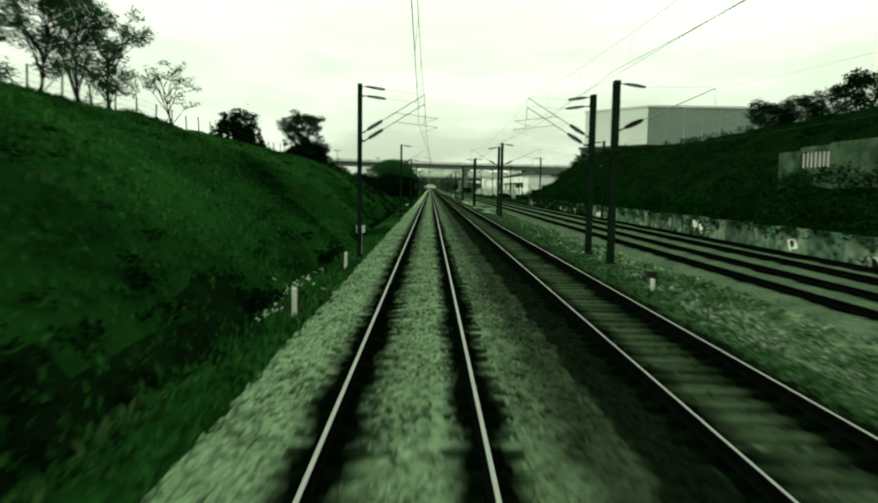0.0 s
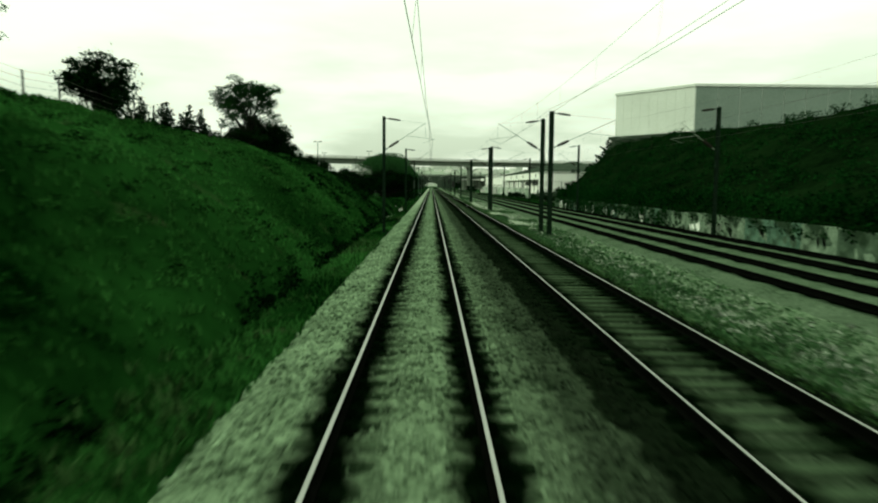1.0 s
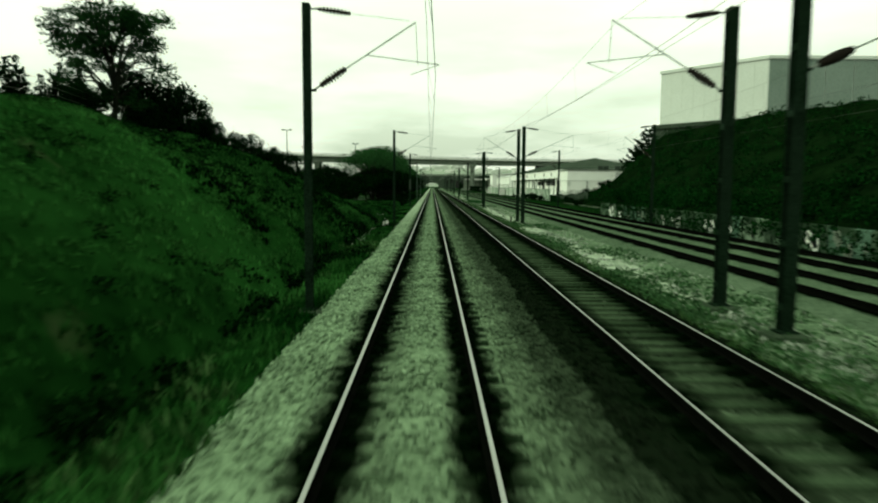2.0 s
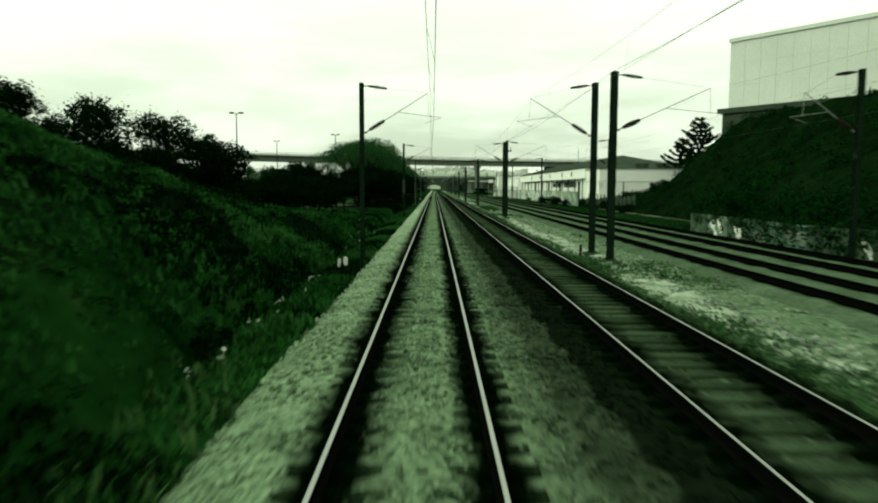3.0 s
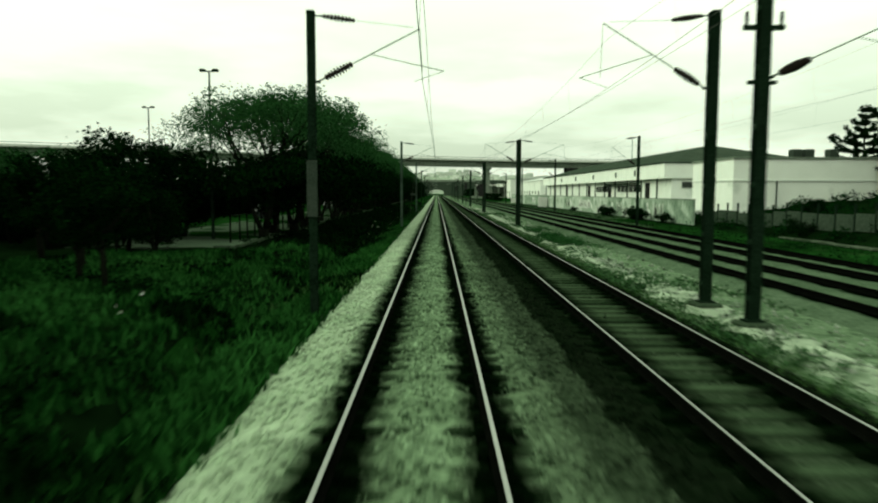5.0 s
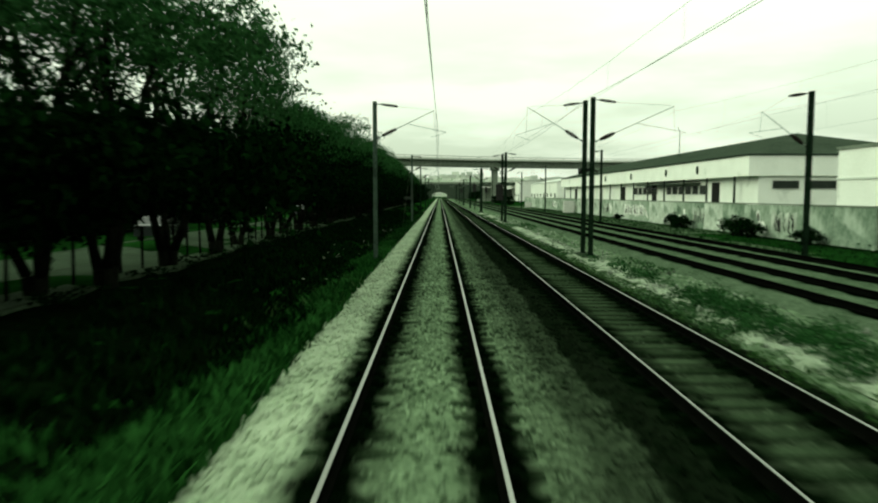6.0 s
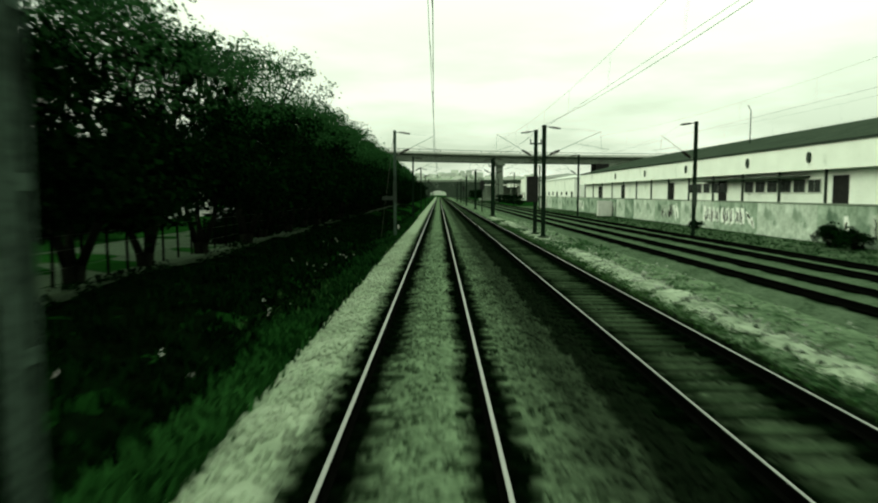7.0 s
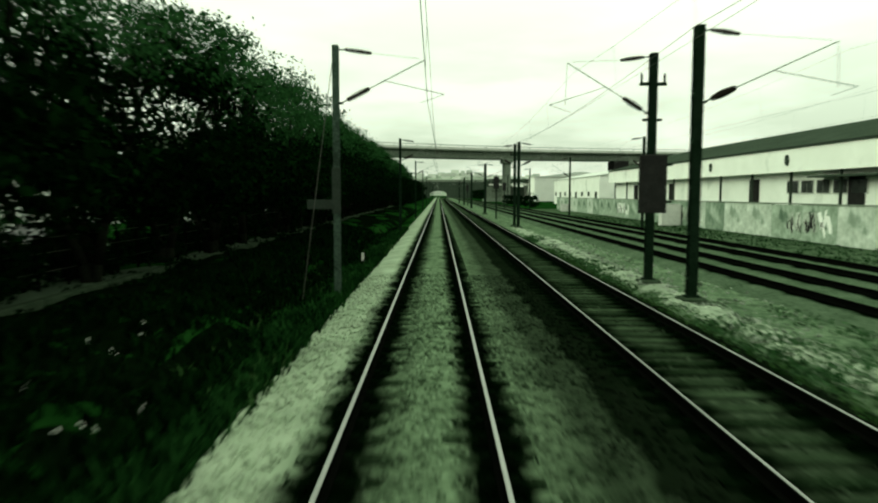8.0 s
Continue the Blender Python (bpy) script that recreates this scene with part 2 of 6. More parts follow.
# ---- mesh helpers ----
class Shape:
    """Collects vertices and faces of one mesh."""

    def __init__(self):
        self.v, self.f = [], []

    def add(self, verts, faces):
        o = len(self.v)
        self.v += [tuple(p) for p in verts]
        self.f += [tuple(i + o for i in q) for q in faces]
        return self

    def box(self, x0, x1, y0, y1, z0, z1, chamfer=0.0):
        if chamfer <= 0:
            v = [(x, y, z) for z in (z0, z1) for x, y in ((x0, y0), (x1, y0), (x1, y1), (x0, y1))]
            return self.add(v, [(3, 2, 1, 0), (4, 5, 6, 7), (0, 1, 5, 4), (1, 2, 6, 5), (2, 3, 7, 6), (3, 0, 4, 7)])
        c = chamfer
        v = []
        for z, k in ((z0, 0), (z1 - c, 0), (z1, c)):
            v += [(x0 + k, y0 + k, z), (x1 - k, y0 + k, z), (x1 - k, y1 - k, z), (x0 + k, y1 - k, z)]
        f = [(3, 2, 1, 0), (8, 9, 10, 11)]
        for o in (0, 4):
            f += [(o + i, o + (i + 1) % 4, o + 4 + (i + 1) % 4, o + 4 + i) for i in range(4)]
        return self.add(v, f)

    def tube(self, p0, p1, r0, r1=None, n=8, caps=True):
        r1 = r0 if r1 is None else r1
        p0, p1 = Vector(p0), Vector(p1)
        d = (p1 - p0).normalized()
        a = d.cross(Vector((0, 0, 1)) if abs(d.z) < 0.9 else Vector((1, 0, 0))).normalized()
        b = d.cross(a)
        ring = [(math.cos(2 * math.pi * i / n), math.sin(2 * math.pi * i / n)) for i in range(n)]
        v = [p0 + r0 * (c * a + s * b) for c, s in ring] + [p1 + r1 * (c * a + s * b) for c, s in ring]
        f = [(i, n + i, n + (i + 1) % n, (i + 1) % n) for i in range(n)]
        if caps:
            f += [tuple(range(n)), tuple(range(2 * n - 1, n - 1, -1))]
        return self.add(v, f)

    def ribbed(self, p0, p1, wide, thin, sheds, n=10):
        """One lathed body with sheds, as on a porcelain insulator."""
        p0, p1 = Vector(p0), Vector(p1)
        d = (p1 - p0).normalized()
        a = d.cross(Vector((0, 0, 1)) if abs(d.z) < 0.9 else Vector((1, 0, 0))).normalized()
        b = d.cross(a)
        rings = [(0.0, thin)]
        for i in range(sheds):
            k = wide * (0.62 + 0.38 * math.sin(math.pi * (i + 0.5) / sheds))
            rings += [((i + 0.25) / sheds, thin), ((i + 0.35) / sheds, k), ((i + 0.75) / sheds, k * 0.85), ((i + 0.8) / sheds, thin)]
        rings.append((1.0, thin))
        v = []
        for u, q in rings:
            c = p0.lerp(p1, u)
            v += [c + q * (math.cos(2 * math.pi * i / n) * a + math.sin(2 * math.pi * i / n) * b) for i in range(n)]
        f = [(k * n + i, k * n + (i + 1) % n, (k + 1) * n + (i + 1) % n, (k + 1) * n + i) for k in range(len(rings) - 1) for i in range(n)]
        f += [tuple(range(n)), tuple(range((len(rings) - 1) * n, len(rings) * n))]
        return self.add(v, f)

    def path(self, pts, radii, n=6):
        for i in range(len(pts) - 1):
            self.tube(pts[i], pts[i + 1], radii[i], radii[i + 1], n)
        return self

    def prism(self, outline, axis, a, b):
        """A closed outline in the plane across axis, drawn out from a to b."""
        n = len(outline)
        put = {"y": lambda p, t: (p[0], t, p[1]), "x": lambda p, t: (t, p[0], p[1]), "z": lambda p, t: (p[0], p[1], t)}[axis]
        v = [put(p, a) for p in outline] + [put(p, b) for p in outline]
        f = [(i, (i + 1) % n, n + (i + 1) % n, n + i) for i in range(n)] + [tuple(range(n - 1, -1, -1)), tuple(range(n, 2 * n))]
        return self.add(v, f)

    def mesh(self, name, material, smooth=False):
        me = bpy.data.meshes.new(name)
        me.from_pydata(self.v, [], self.f)
        me.materials.append(material)
        bm = bmesh.new()
        bm.from_mesh(me)
        bmesh.ops.recalc_face_normals(bm, faces=bm.faces)
        bm.to_mesh(me)
        bm.free()
        if smooth:
            me.polygons.foreach_set("use_smooth", [True] * len(me.polygons))
        return me


def array_mesh(name, verts, faces, material, smooth=False):
    """A mesh from numpy arrays of vertices (n, 3) and equal-sided faces (m, k)."""
    me = bpy.data.meshes.new(name)
    k = faces.shape[1]
    me.vertices.add(len(verts))
    me.vertices.foreach_set("co", verts.astype(np.float32).ravel())
    me.loops.add(faces.size)
    me.loops.foreach_set("vertex_index", faces.astype(np.int32).ravel())
    me.polygons.add(len(faces))
    me.polygons.foreach_set("loop_start", np.arange(0, faces.size, k, dtype=np.int32))
    if smooth:
        me.polygons.foreach_set("use_smooth", np.ones(len(faces), dtype=bool))
    me.materials.append(material)
    me.update(calc_edges=True)
    me.validate()
    return me


def part(name, shape, material, parent, label="", smooth=False):
    me = shape if isinstance(shape, bpy.types.Mesh) else shape.mesh(name, material, smooth)
    ob = new(name, me)
    ob.parent = parent
    if label:
        ob["label"] = label
    return ob


def thing(name, label, category, at=(0, 0, 0), turn=0.0, group="", kind=""):
    ob = new(name)
    ob.empty_display_size = 0.2
    ob.matrix_basis = pose(*at, 0, 0, turn)
    return tagged(ob, label, category, group, kind)


def solid(name, shape, material, label, category, group="", kind="", smooth=False):
    me = shape if isinstance(shape, bpy.types.Mesh) else shape.mesh(name, material, smooth)
    return tagged(new(name, me), label, category, group, kind)


rng = np.random.default_rng(7)

# ---- ground ----
CREST_Y = [-400, 20, 60, 80, 92, 99, 105, 109, 113, 120, 130, 138, 5000]
CREST_Z = [6.5, 6.45, 6.1, 6.0, 5.8, 5.4, 4.3, 3.3, 2.4, 1.6, 0.7, 0.0, 0.0]
BANK_Y = [-400, 60, 90, 120, 151, 155, 158, 161, 164, 170, 180, 200, 214, 225, 5000]
BANK_Z = [9.0, 9.2, 8.8, 10.0, 10.2, 9.2, 7.4, 5.5, 4.5, 3.7, 2.0, 1.5, 0.8, 0.0, 0.0]
WALL_X = 18.0


def wavy(x, y, s, seed=0.0):
    return (np.sin(x * 1.3 * s + 1.7 * np.sin(y * 0.9 * s + seed)) + np.sin(y * 1.1 * s + 2.1 * np.sin(x * 0.7 * s + 2 + seed))
            + 0.6 * np.sin((x * 2.3 + y * 1.9) * s + seed)) / 2.6


def ground_z(x, y):
    x, y = np.asarray(x, float), np.asarray(y, float)
    crest = np.interp(y, CREST_Y, CREST_Z)
    wide = np.interp(y, [-400, 108, 140, 5000], [11.6, 11.6, 4.6, 4.6])
    u = np.clip((-x - 4.5) / wide, 0, 1)
    u = u + 0.16 * np.sin(np.pi * u) * (u < 1)
    ditch = -0.34 * np.exp(-((x + 4.45) / 0.5) ** 2) + 0.22 * np.clip((x + 3.9) / 0.9, 0, 1)
    left = -0.55 + (crest + 0.55) * u + ditch + (wavy(x, y, 0.9) * 0.28 + wavy(x, y, 0.37, 2.0) * 0.34) * np.clip(u * 6, 0.15, 1) * np.clip(1.4 - u, 0.3, 1)
    bank = np.interp(y, BANK_Y, BANK_Z)
    foot = np.interp(y, [-400, 122, 132, 5000], [1.0, 1.0, -0.3, -0.3])
    toe = np.interp(y, [-400, 121, 131, 5000], [WALL_X, WALL_X, 23.3, 23.3])
    v = np.clip((x - toe - 0.2) / (WALL_X + 15.7 - toe - 0.2), 0, 1)
    right = np.where(x < toe + 0.15, -0.35, foot + (np.maximum(bank, foot) - foot) * v + wavy(x, y, 0.6, 3.0) * 0.2 * np.clip(v * 5, 0, 1))
    mid = np.full_like(x, -0.62)
    z = np.where(x < -2.2, left, np.where(x > 16.0, right, mid))
    far = np.clip((y - 760) / 400, 0, 1)
    return z * (1 - far) - 0.5 * far


def build_ground():
    xs = np.concatenate([[-4000, -1500, -600, -300, -160, -90, -60, -45, -36, -30, -26], np.arange(-23, -2.2, 0.5), [-2.1, 2.0, 6.0, 10.0, 14.0, 16.1, WALL_X + 0.1, WALL_X + 0.24],
                         np.arange(WALL_X + 0.8, 36, 0.8), [40, 46, 54, 65, 80, 110, 160, 300, 600, 1500, 4000]])
    ys = np.concatenate([[-400, -150, -60, -30], np.arange(-15, 260, 0.6), np.arange(260, 420, 4.0), np.arange(420, 800, 20), [850, 950, 1100, 1500, 2500, 4800]])
    X, Y = np.meshgrid(xs, ys)
    Z = ground_z(X, Y)
    nx, ny = len(xs), len(ys)
    idx = np.arange(nx * ny).reshape(ny, nx)
    f = np.stack([idx[:-1, :-1], idx[:-1, 1:], idx[1:, 1:], idx[1:, :-1]], -1).reshape(-1, 4)
    me = array_mesh("ground", np.stack([X, Y, Z], -1).reshape(-1, 3), f, GRASS, True)
    me.materials.append(DARK_GROUND)
    cx = ((X[:-1, :-1] + X[1:, 1:]) / 2).ravel()
    cy = ((Y[:-1, :-1] + Y[1:, 1:]) / 2).ravel()
    # Near-black ground on the right bank and in patches left of the line.
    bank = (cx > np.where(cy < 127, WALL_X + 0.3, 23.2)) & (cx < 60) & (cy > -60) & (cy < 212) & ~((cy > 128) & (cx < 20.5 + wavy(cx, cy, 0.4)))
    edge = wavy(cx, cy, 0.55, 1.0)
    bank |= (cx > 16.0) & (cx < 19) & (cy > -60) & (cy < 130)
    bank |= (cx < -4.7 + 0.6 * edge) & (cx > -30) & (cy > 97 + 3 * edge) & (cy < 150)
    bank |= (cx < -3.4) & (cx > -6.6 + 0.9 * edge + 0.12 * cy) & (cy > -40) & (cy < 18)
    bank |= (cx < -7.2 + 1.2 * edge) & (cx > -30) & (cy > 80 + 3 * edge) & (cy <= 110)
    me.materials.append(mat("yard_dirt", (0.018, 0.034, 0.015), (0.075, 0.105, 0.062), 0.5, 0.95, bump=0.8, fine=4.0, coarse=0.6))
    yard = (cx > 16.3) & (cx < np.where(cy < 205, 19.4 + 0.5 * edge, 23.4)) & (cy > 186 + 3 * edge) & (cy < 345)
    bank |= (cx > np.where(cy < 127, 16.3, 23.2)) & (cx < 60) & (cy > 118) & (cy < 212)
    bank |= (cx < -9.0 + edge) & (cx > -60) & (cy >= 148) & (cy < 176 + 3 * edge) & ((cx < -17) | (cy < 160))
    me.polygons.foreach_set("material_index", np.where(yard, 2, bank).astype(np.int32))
    tagged(new("ground", me), "dark green grassy ground rising to railway embankments", "ground", kind="structure")


build_ground()


def strip(name, outline, y0, y1, step, material, label, category, rough=0.0):
    """A long bed with the given cross-section (x, z), gently uneven along its length."""
    ys = np.arange(y0, y1 + step, step)
    o = np.array(outline)
    X = np.repeat(o[:, 0][None], len(ys), 0)
    Z = np.repeat(o[:, 1][None], len(ys), 0)
    Y = np.repeat(ys[:, None], len(o), 1)
    if rough:
        X = X + wavy(X, Y, 2.3) * rough * (np.abs(np.gradient(o[:, 1]))[None] > 0.02)
        Z = Z + rng.normal(0, rough * 0.2, Z.shape)
    n, k = len(ys), len(o)
    idx = np.arange(n * k).reshape(n, k)
    f = np.stack([idx[:-1, :-1], idx[:-1, 1:], idx[1:, 1:], idx[1:, :-1]], -1).reshape(-1, 4)
    return tagged(new(name, array_mesh(name, np.stack([X, Y, Z], -1).reshape(-1, 3), f, material, True)), label, category, kind="structure")


BED = [(-2.95, -0.72), (-2.65, -0.48), (-2.42, -0.35), (-2.15, -0.27), (-1.8, -0.205), (-1.4, -0.187), (-1.15, -0.20), (-0.9, -0.24), (-0.5, -0.215), (-0.25, -0.178), (0.1, -0.158), (0.4, -0.178), (0.62, -0.215), (0.9, -0.24), (1.4, -0.21),
       (1.8, -0.22), (2.2, -0.23), (2.8, -0.21), (3.3, -0.22), (3.8, -0.235), (4.2, -0.225), (4.7, -0.235), (5.1, -0.235), (5.6, -0.21), (5.95, -0.25), (6.3, -0.38), (6.7, -0.50)]
strip("ballast_main", BED, -30, 300, 0.35, BALLAST, "pale crushed stone ballast, stained and shade-coloured dark beside the rails", "ballast", 0.06)
strip("ballast_far", BED, 300, 740, 6.0, BALLAST, "pale crushed stone ballast running into the distance", "ballast")
MEDIAN = [(5.75, -0.60), (5.95, -0.29), (6.35, -0.22), (6.8, -0.19), (7.2, -0.21), (7.9, -0.21), (8.5, -0.18), (9.1, -0.20)]
strip("median_path", MEDIAN, -30, 300, 0.5, SAND, "sandy median with weeds between the track pairs", "path", 0.05)
strip("median_path_far", MEDIAN, 300, 740, 6.0, SAND, "sandy median between the track pairs, far on", "path")
SIDING = [(8.3, -0.42), (9.0, -0.17), (9.45, -0.04), (9.93, -0.035), (10.8, -0.02), (11.67, -0.035), (12.6, -0.05), (13.73, -0.035), (14.6, -0.02), (15.47, -0.035), (16.0, -0.06), (16.5, -0.30), (16.9, -0.7)]
BALLAST2 = mat("ballast_siding", (0.020, 0.036, 0.017), (0.10, 0.136, 0.086), 0.8, 0.95, bump=1.0, fine=10.0)
# The outer rails' shade is painted onto the stone as near-black bands.
add_stain_and_shade(BALLAST2, [(t + s * HALF, 0.34, 1.0) for t in (T3, T4) for s in (-1, 1)] + [(16.2, 0.95, 1.0)])
strip("ballast_siding", SIDING, -30, 300, 0.7, BALLAST2, "grey ballast under the outer pair of tracks", "ballast", 0.05)
strip("ballast_siding_far", SIDING, 300, 740, 6.0, BALLAST2, "grey ballast under the outer tracks, far on", "ballast")


# ---- rails ----
def rail(x, shiny):
    t = thing("rail", "steel rail with a bright worn running surface" if shiny else "rusty brown rail with a dull top", "rail", (x, 0, 0), group="rails", kind="structure")
    prof = [(-0.068, -0.172), (0.068, -0.172), (0.068, -0.158), (0.012, -0.140), (0.010, -0.050), (0.036, -0.038), (0.036, -0.006), (-0.036, -0.006), (-0.036, -0.038), (-0.010, -0.050), (-0.012, -0.140), (-0.068, -0.158)]
    zr = 0.0 if shiny else SIDE_Z
    t.location.z = zr
    part("rail_web", Shape().prism(prof, "y", -30, 740), RUST, t)
    hw = 0.023 if abs(x) < 2 else 0.014
    top = [(-hw - 0.004, -0.0055), (hw + 0.004, -0.0055), (hw, 0.0), (-hw, 0.0)]
    part("running_surface", Shape().prism(top, "y", -30, 740), RUNNING if shiny else RUST, t, "bright polished steel top" if shiny else "")


for tx, shiny in ((T1, True), (T2, True), (T3, False), (T4, False)):
    for s in (-1, 1):
        rail(tx + s * HALF, shiny)


# ---- overhead line ----


def mast(at, side, reach, top=6.8, wide=0.2, group="", old=False, stay=False, plate=None, low=4.85, high=6.4, double=False, finish=None):
    """An upright steel joist on a plinth with a cantilever that carries the wires; side -1: the arm points to -x. reach: arm's length."""
    x, y, z = at
    t = thing("catenary_mast", "weathered green-grey steel catenary mast with a cantilever arm", "mast", at, group=group)
    h = top - z
    w, k = wide / 2, 0.016
    post = Shape().box(-w, w, -w, -w + k, 0, h).box(-w, w, w - k, w, 0, h).box(-0.008, 0.008, -w + k, w - k, 0, h)
    for zz in np.arange(0.6, h, 1.2):
        post.box(-w + 0.004, -w + 0.014, -w + k, w - k, zz, zz + 0.12).box(w - 0.014, w - 0.004, -w + k, w - k, zz, zz + 0.12)
    part("post", post, finish or STEEL, t)
    pl = 0.03 if side > 0 and x < 0 else 0.16
    part("plinth", Shape().box(-0.32, 0.32, -0.32, 0.32, -0.5, pl, 0.04), KERB, t, "small stained concrete plinth")
    part("base_plate", Shape().box(-w - 0.07, w + 0.07, -w - 0.07, w + 0.07, pl + 0.005, pl + 0.04), STEEL, t)
    s = side
    zt, zl = h - 0.12, low - z
    zm = high - z
    for dy, dz in (((0.0, 0.0), (0.42, -0.32)) if double else ((0.0, 0.0),)):
        # upper tie with its insulator
        part("upper_bracket", Shape().tube((s * (w - 0.02), dy, zt + dz), (s * (w + 0.2), dy, zt + dz), 0.022, n=6).box(-w, w, min(0, dy), max(0.03, dy), zt + dz - 0.03, zt + dz + 0.03), STEEL, t)
        ins = Shape().ribbed((s * (w + 0.18), dy, zt + dz), (s * (w + 0.92), dy, zt + dz - 0.10), 0.085, 0.035, 9)
        part("upper_insulator", ins, INSUL, t, "dark ribbed insulator")
        part("tie_rod", Shape().tube((s * (w + 0.90), dy, zt + dz - 0.10), (s * (reach - 0.15), dy, zm + dz + 0.03), 0.006, n=6), ARM, t)
        # lower strut with its insulator
        a, b = Vector((s * (w + 0.05), dy, zl + dz)), Vector((s * reach, dy, zm + dz))
        d = (b - a).normalized()
        part("lower_bracket", Shape().tube((s * (w - 0.02), dy, zl + dz), (s * (w + 0.12), dy, zl + dz), 0.035, n=6).box(-w, w, min(0, dy), max(0.04, dy), zl + dz - 0.05, zl + dz + 0.05), STEEL, t)
        ins = Shape().ribbed(a + d * 0.20, a + d * 0.90, 0.115, 0.05, 9)
        part("lower_insulator", ins, INSUL, t, "dark ribbed insulator")
        part("strut", Shape().tube(a + d * 0.02, a + d * 0.24, 0.025, n=8).tube(a + d * 0.88, b, 0.017, n=8), ARM, t)
        mid = a + d * ((b - a).length * 0.52)
        arm_end = Vector((s * (reach + 0.55), dy, 5.45 - z + dz))
        part("registration_arm", Shape().tube(mid, arm_end, 0.012, n=6).tube(arm_end, (s * (reach - 0.12), dy, 5.22 - z + dz), 0.008, n=6)
             .tube((s * (reach + 0.05), dy, 5.45 - z + dz), (s * reach, dy, zm + dz), 0.008, n=6), ARM, t)
    if old:
        # a cross-piece with post insulators, as on the anchor masts
        part("cross_piece", Shape().box(-0.42, 0.42, -0.05, 0.05, h - 1.0, h - 0.9).box(-0.3, 0.3, -0.04, 0.04, h - 2.1, h - 2.02), STEEL, t)
        for q in (-0.36, 0.36):
            pin = Shape().ribbed((q, 0, h - 0.9), (q, 0, h - 0.62), 0.055, 0.03, 4)
            part("pin_insulator", pin, INSUL, t)
    if stay:
        part("sign_board", Shape().box(-0.85, -0.12, -0.04, 0.0, 2.55, 2.82, 0.004), GREYBOX, t, "grey sign board")
        part("stay_wire", Shape().tube((-0.1, 0.0, h - 0.5), (-0.9, -0.6, 0.05), 0.012, n=6), WIRE, t)
    if plate:
        z0, z1, pw = plate
        part("cover_plate", Shape().box(-pw, pw, -w - 0.05, -w - 0.004, z0, z1, 0.004), GREYBOX, t, "pale grey cover plate")
    return t


LEFT_X, PAIR_X, OUTER_X = -2.66, 6.95, 16.83
LEFT_Y = [-14.0, 26.3, 66.6, 103.2, 141.4, 182.2, 223.4, 256.0, 291.0, 330.0, 372.0, 415.0, 475.0, 520.0, 570.0]
PAIR_B = [-16.0, 23.2, 63.2, 101.5, 139.7, 182.2, 221.9, 262.0, 303.0, 344.0, 385.0, 428.0]
PAIR_A = [-12.0, 26.8, 66.2, 104.6, 142.3, 183.7, 225.7, 265.0, 305.0, 347.0, 388.0, 432.0]
OUTER_Y = [-16.0, 64.4, 102.5, 141.3, 182.4, 222.5, 260.0, 291.5, 330.0, 370.0]
for i, y in enumerate(LEFT_Y):
    mast((LEFT_X, y, -0.32), 1, 2.62 if i % 2 else 2.5, group="masts beside the near track", wide=0.18, stay=(i == 6),
         plate=(2.42, 3.72, 0.12) if i in (4, 6) else None, low=5.2 if i > 3 else 4.85, double=(i == 1), finish=GALV if i in (5, 6) else None)
for i, y in enumerate(PAIR_A):
    mast((PAIR_X + (0.06 if i == 5 else 0.0), y, -0.22), -1, 2.7, (6.58, 6.58, 6.7)[i] if i < 3 else 7.05, 0.19 if i == 5 else 0.235, "paired masts on the median", old=(i in (6, 7)), low=5.2 if i > 3 else 4.85, high=6.75 if i > 3 else 6.4, double=(i == 1))
for i, y in enumerate(PAIR_B):
    mast((PAIR_X + (0.09 if i == 5 else 0.0), y, -0.22), 1, 3.6, (6.62, 6.62, 6.85)[i] if i < 3 else 7.0, 0.19 if i == 5 else 0.245, "paired masts on the median", old=(i == 4), low=5.05 if i > 3 else 4.85, high=6.6 if i > 3 else 6.4)
for i, y in enumerate(OUTER_Y):
    mast((OUTER_X, y, -0.35), -1, 2.2, 7.3, 0.20, "masts beside the outer track", plate=(2.2, 3.6, 0.14) if i in (3, 5) else None)


def wire_run(x, ys, z_hold, sag, contact_z, zigzag, label, thick=1.0, stagger=()):
    """One track's messenger and contact wires with their droppers, strung from mast to mast."""
    t = thing("overhead_wire", label, "wire", (x, 0, 0), group="overhead wires", kind="structure")
    mes, con, drop = Shape(), Shape(), Shape()
    for i in range(len(ys) - 1):
        y0, y1 = ys[i], ys[i + 1]
        x0, x1 = zigzag * (-1) ** i, -zigzag * (-1) ** i
        if i + 1 < len(stagger):
            x0, x1 = stagger[i], stagger[i + 1]
        last = None
        for k in range(9):
            u = k / 8
            p = ((x0 * (1 - u) + x1 * u) * 0.3, y0 + (y1 - y0) * u, z_hold - 4 * sag * u * (1 - u))
            c = (x0 * (1 - u) + x1 * u, p[1], contact_z)
            if last:
                mes.tube(last[0], p, 0.007 * thick, n=5, caps=False)
                con.tube(last[1], c, 0.008 * thick, n=5, caps=False)
            if 0 < k < 8:
                drop.tube(p, c, 0.004 * thick, n=4, caps=False)
            last = (p, c)
    part("messenger_wire", mes, WIRE, t)
    part("contact_wire", con, WIRE, t)
    part("dropper", drop, WIRE, t)


wire_run(T1, LEFT_Y, 6.4, 0.55, 5.2, 0.18, "dark messenger and contact wires over the near track", stagger=(0.18, -0.25, 0.30, 0.20, -0.10, 0.18, -0.08, 0.18))
wire_run(T2, PAIR_A, 6.4, 0.55, 5.2, 0.18, "dark messenger and contact wires over the second track", 0.55)
wire_run(T3, PAIR_B, 6.4, 0.55, 5.2, 0.18, "dark messenger and contact wires over the third track", 0.4)
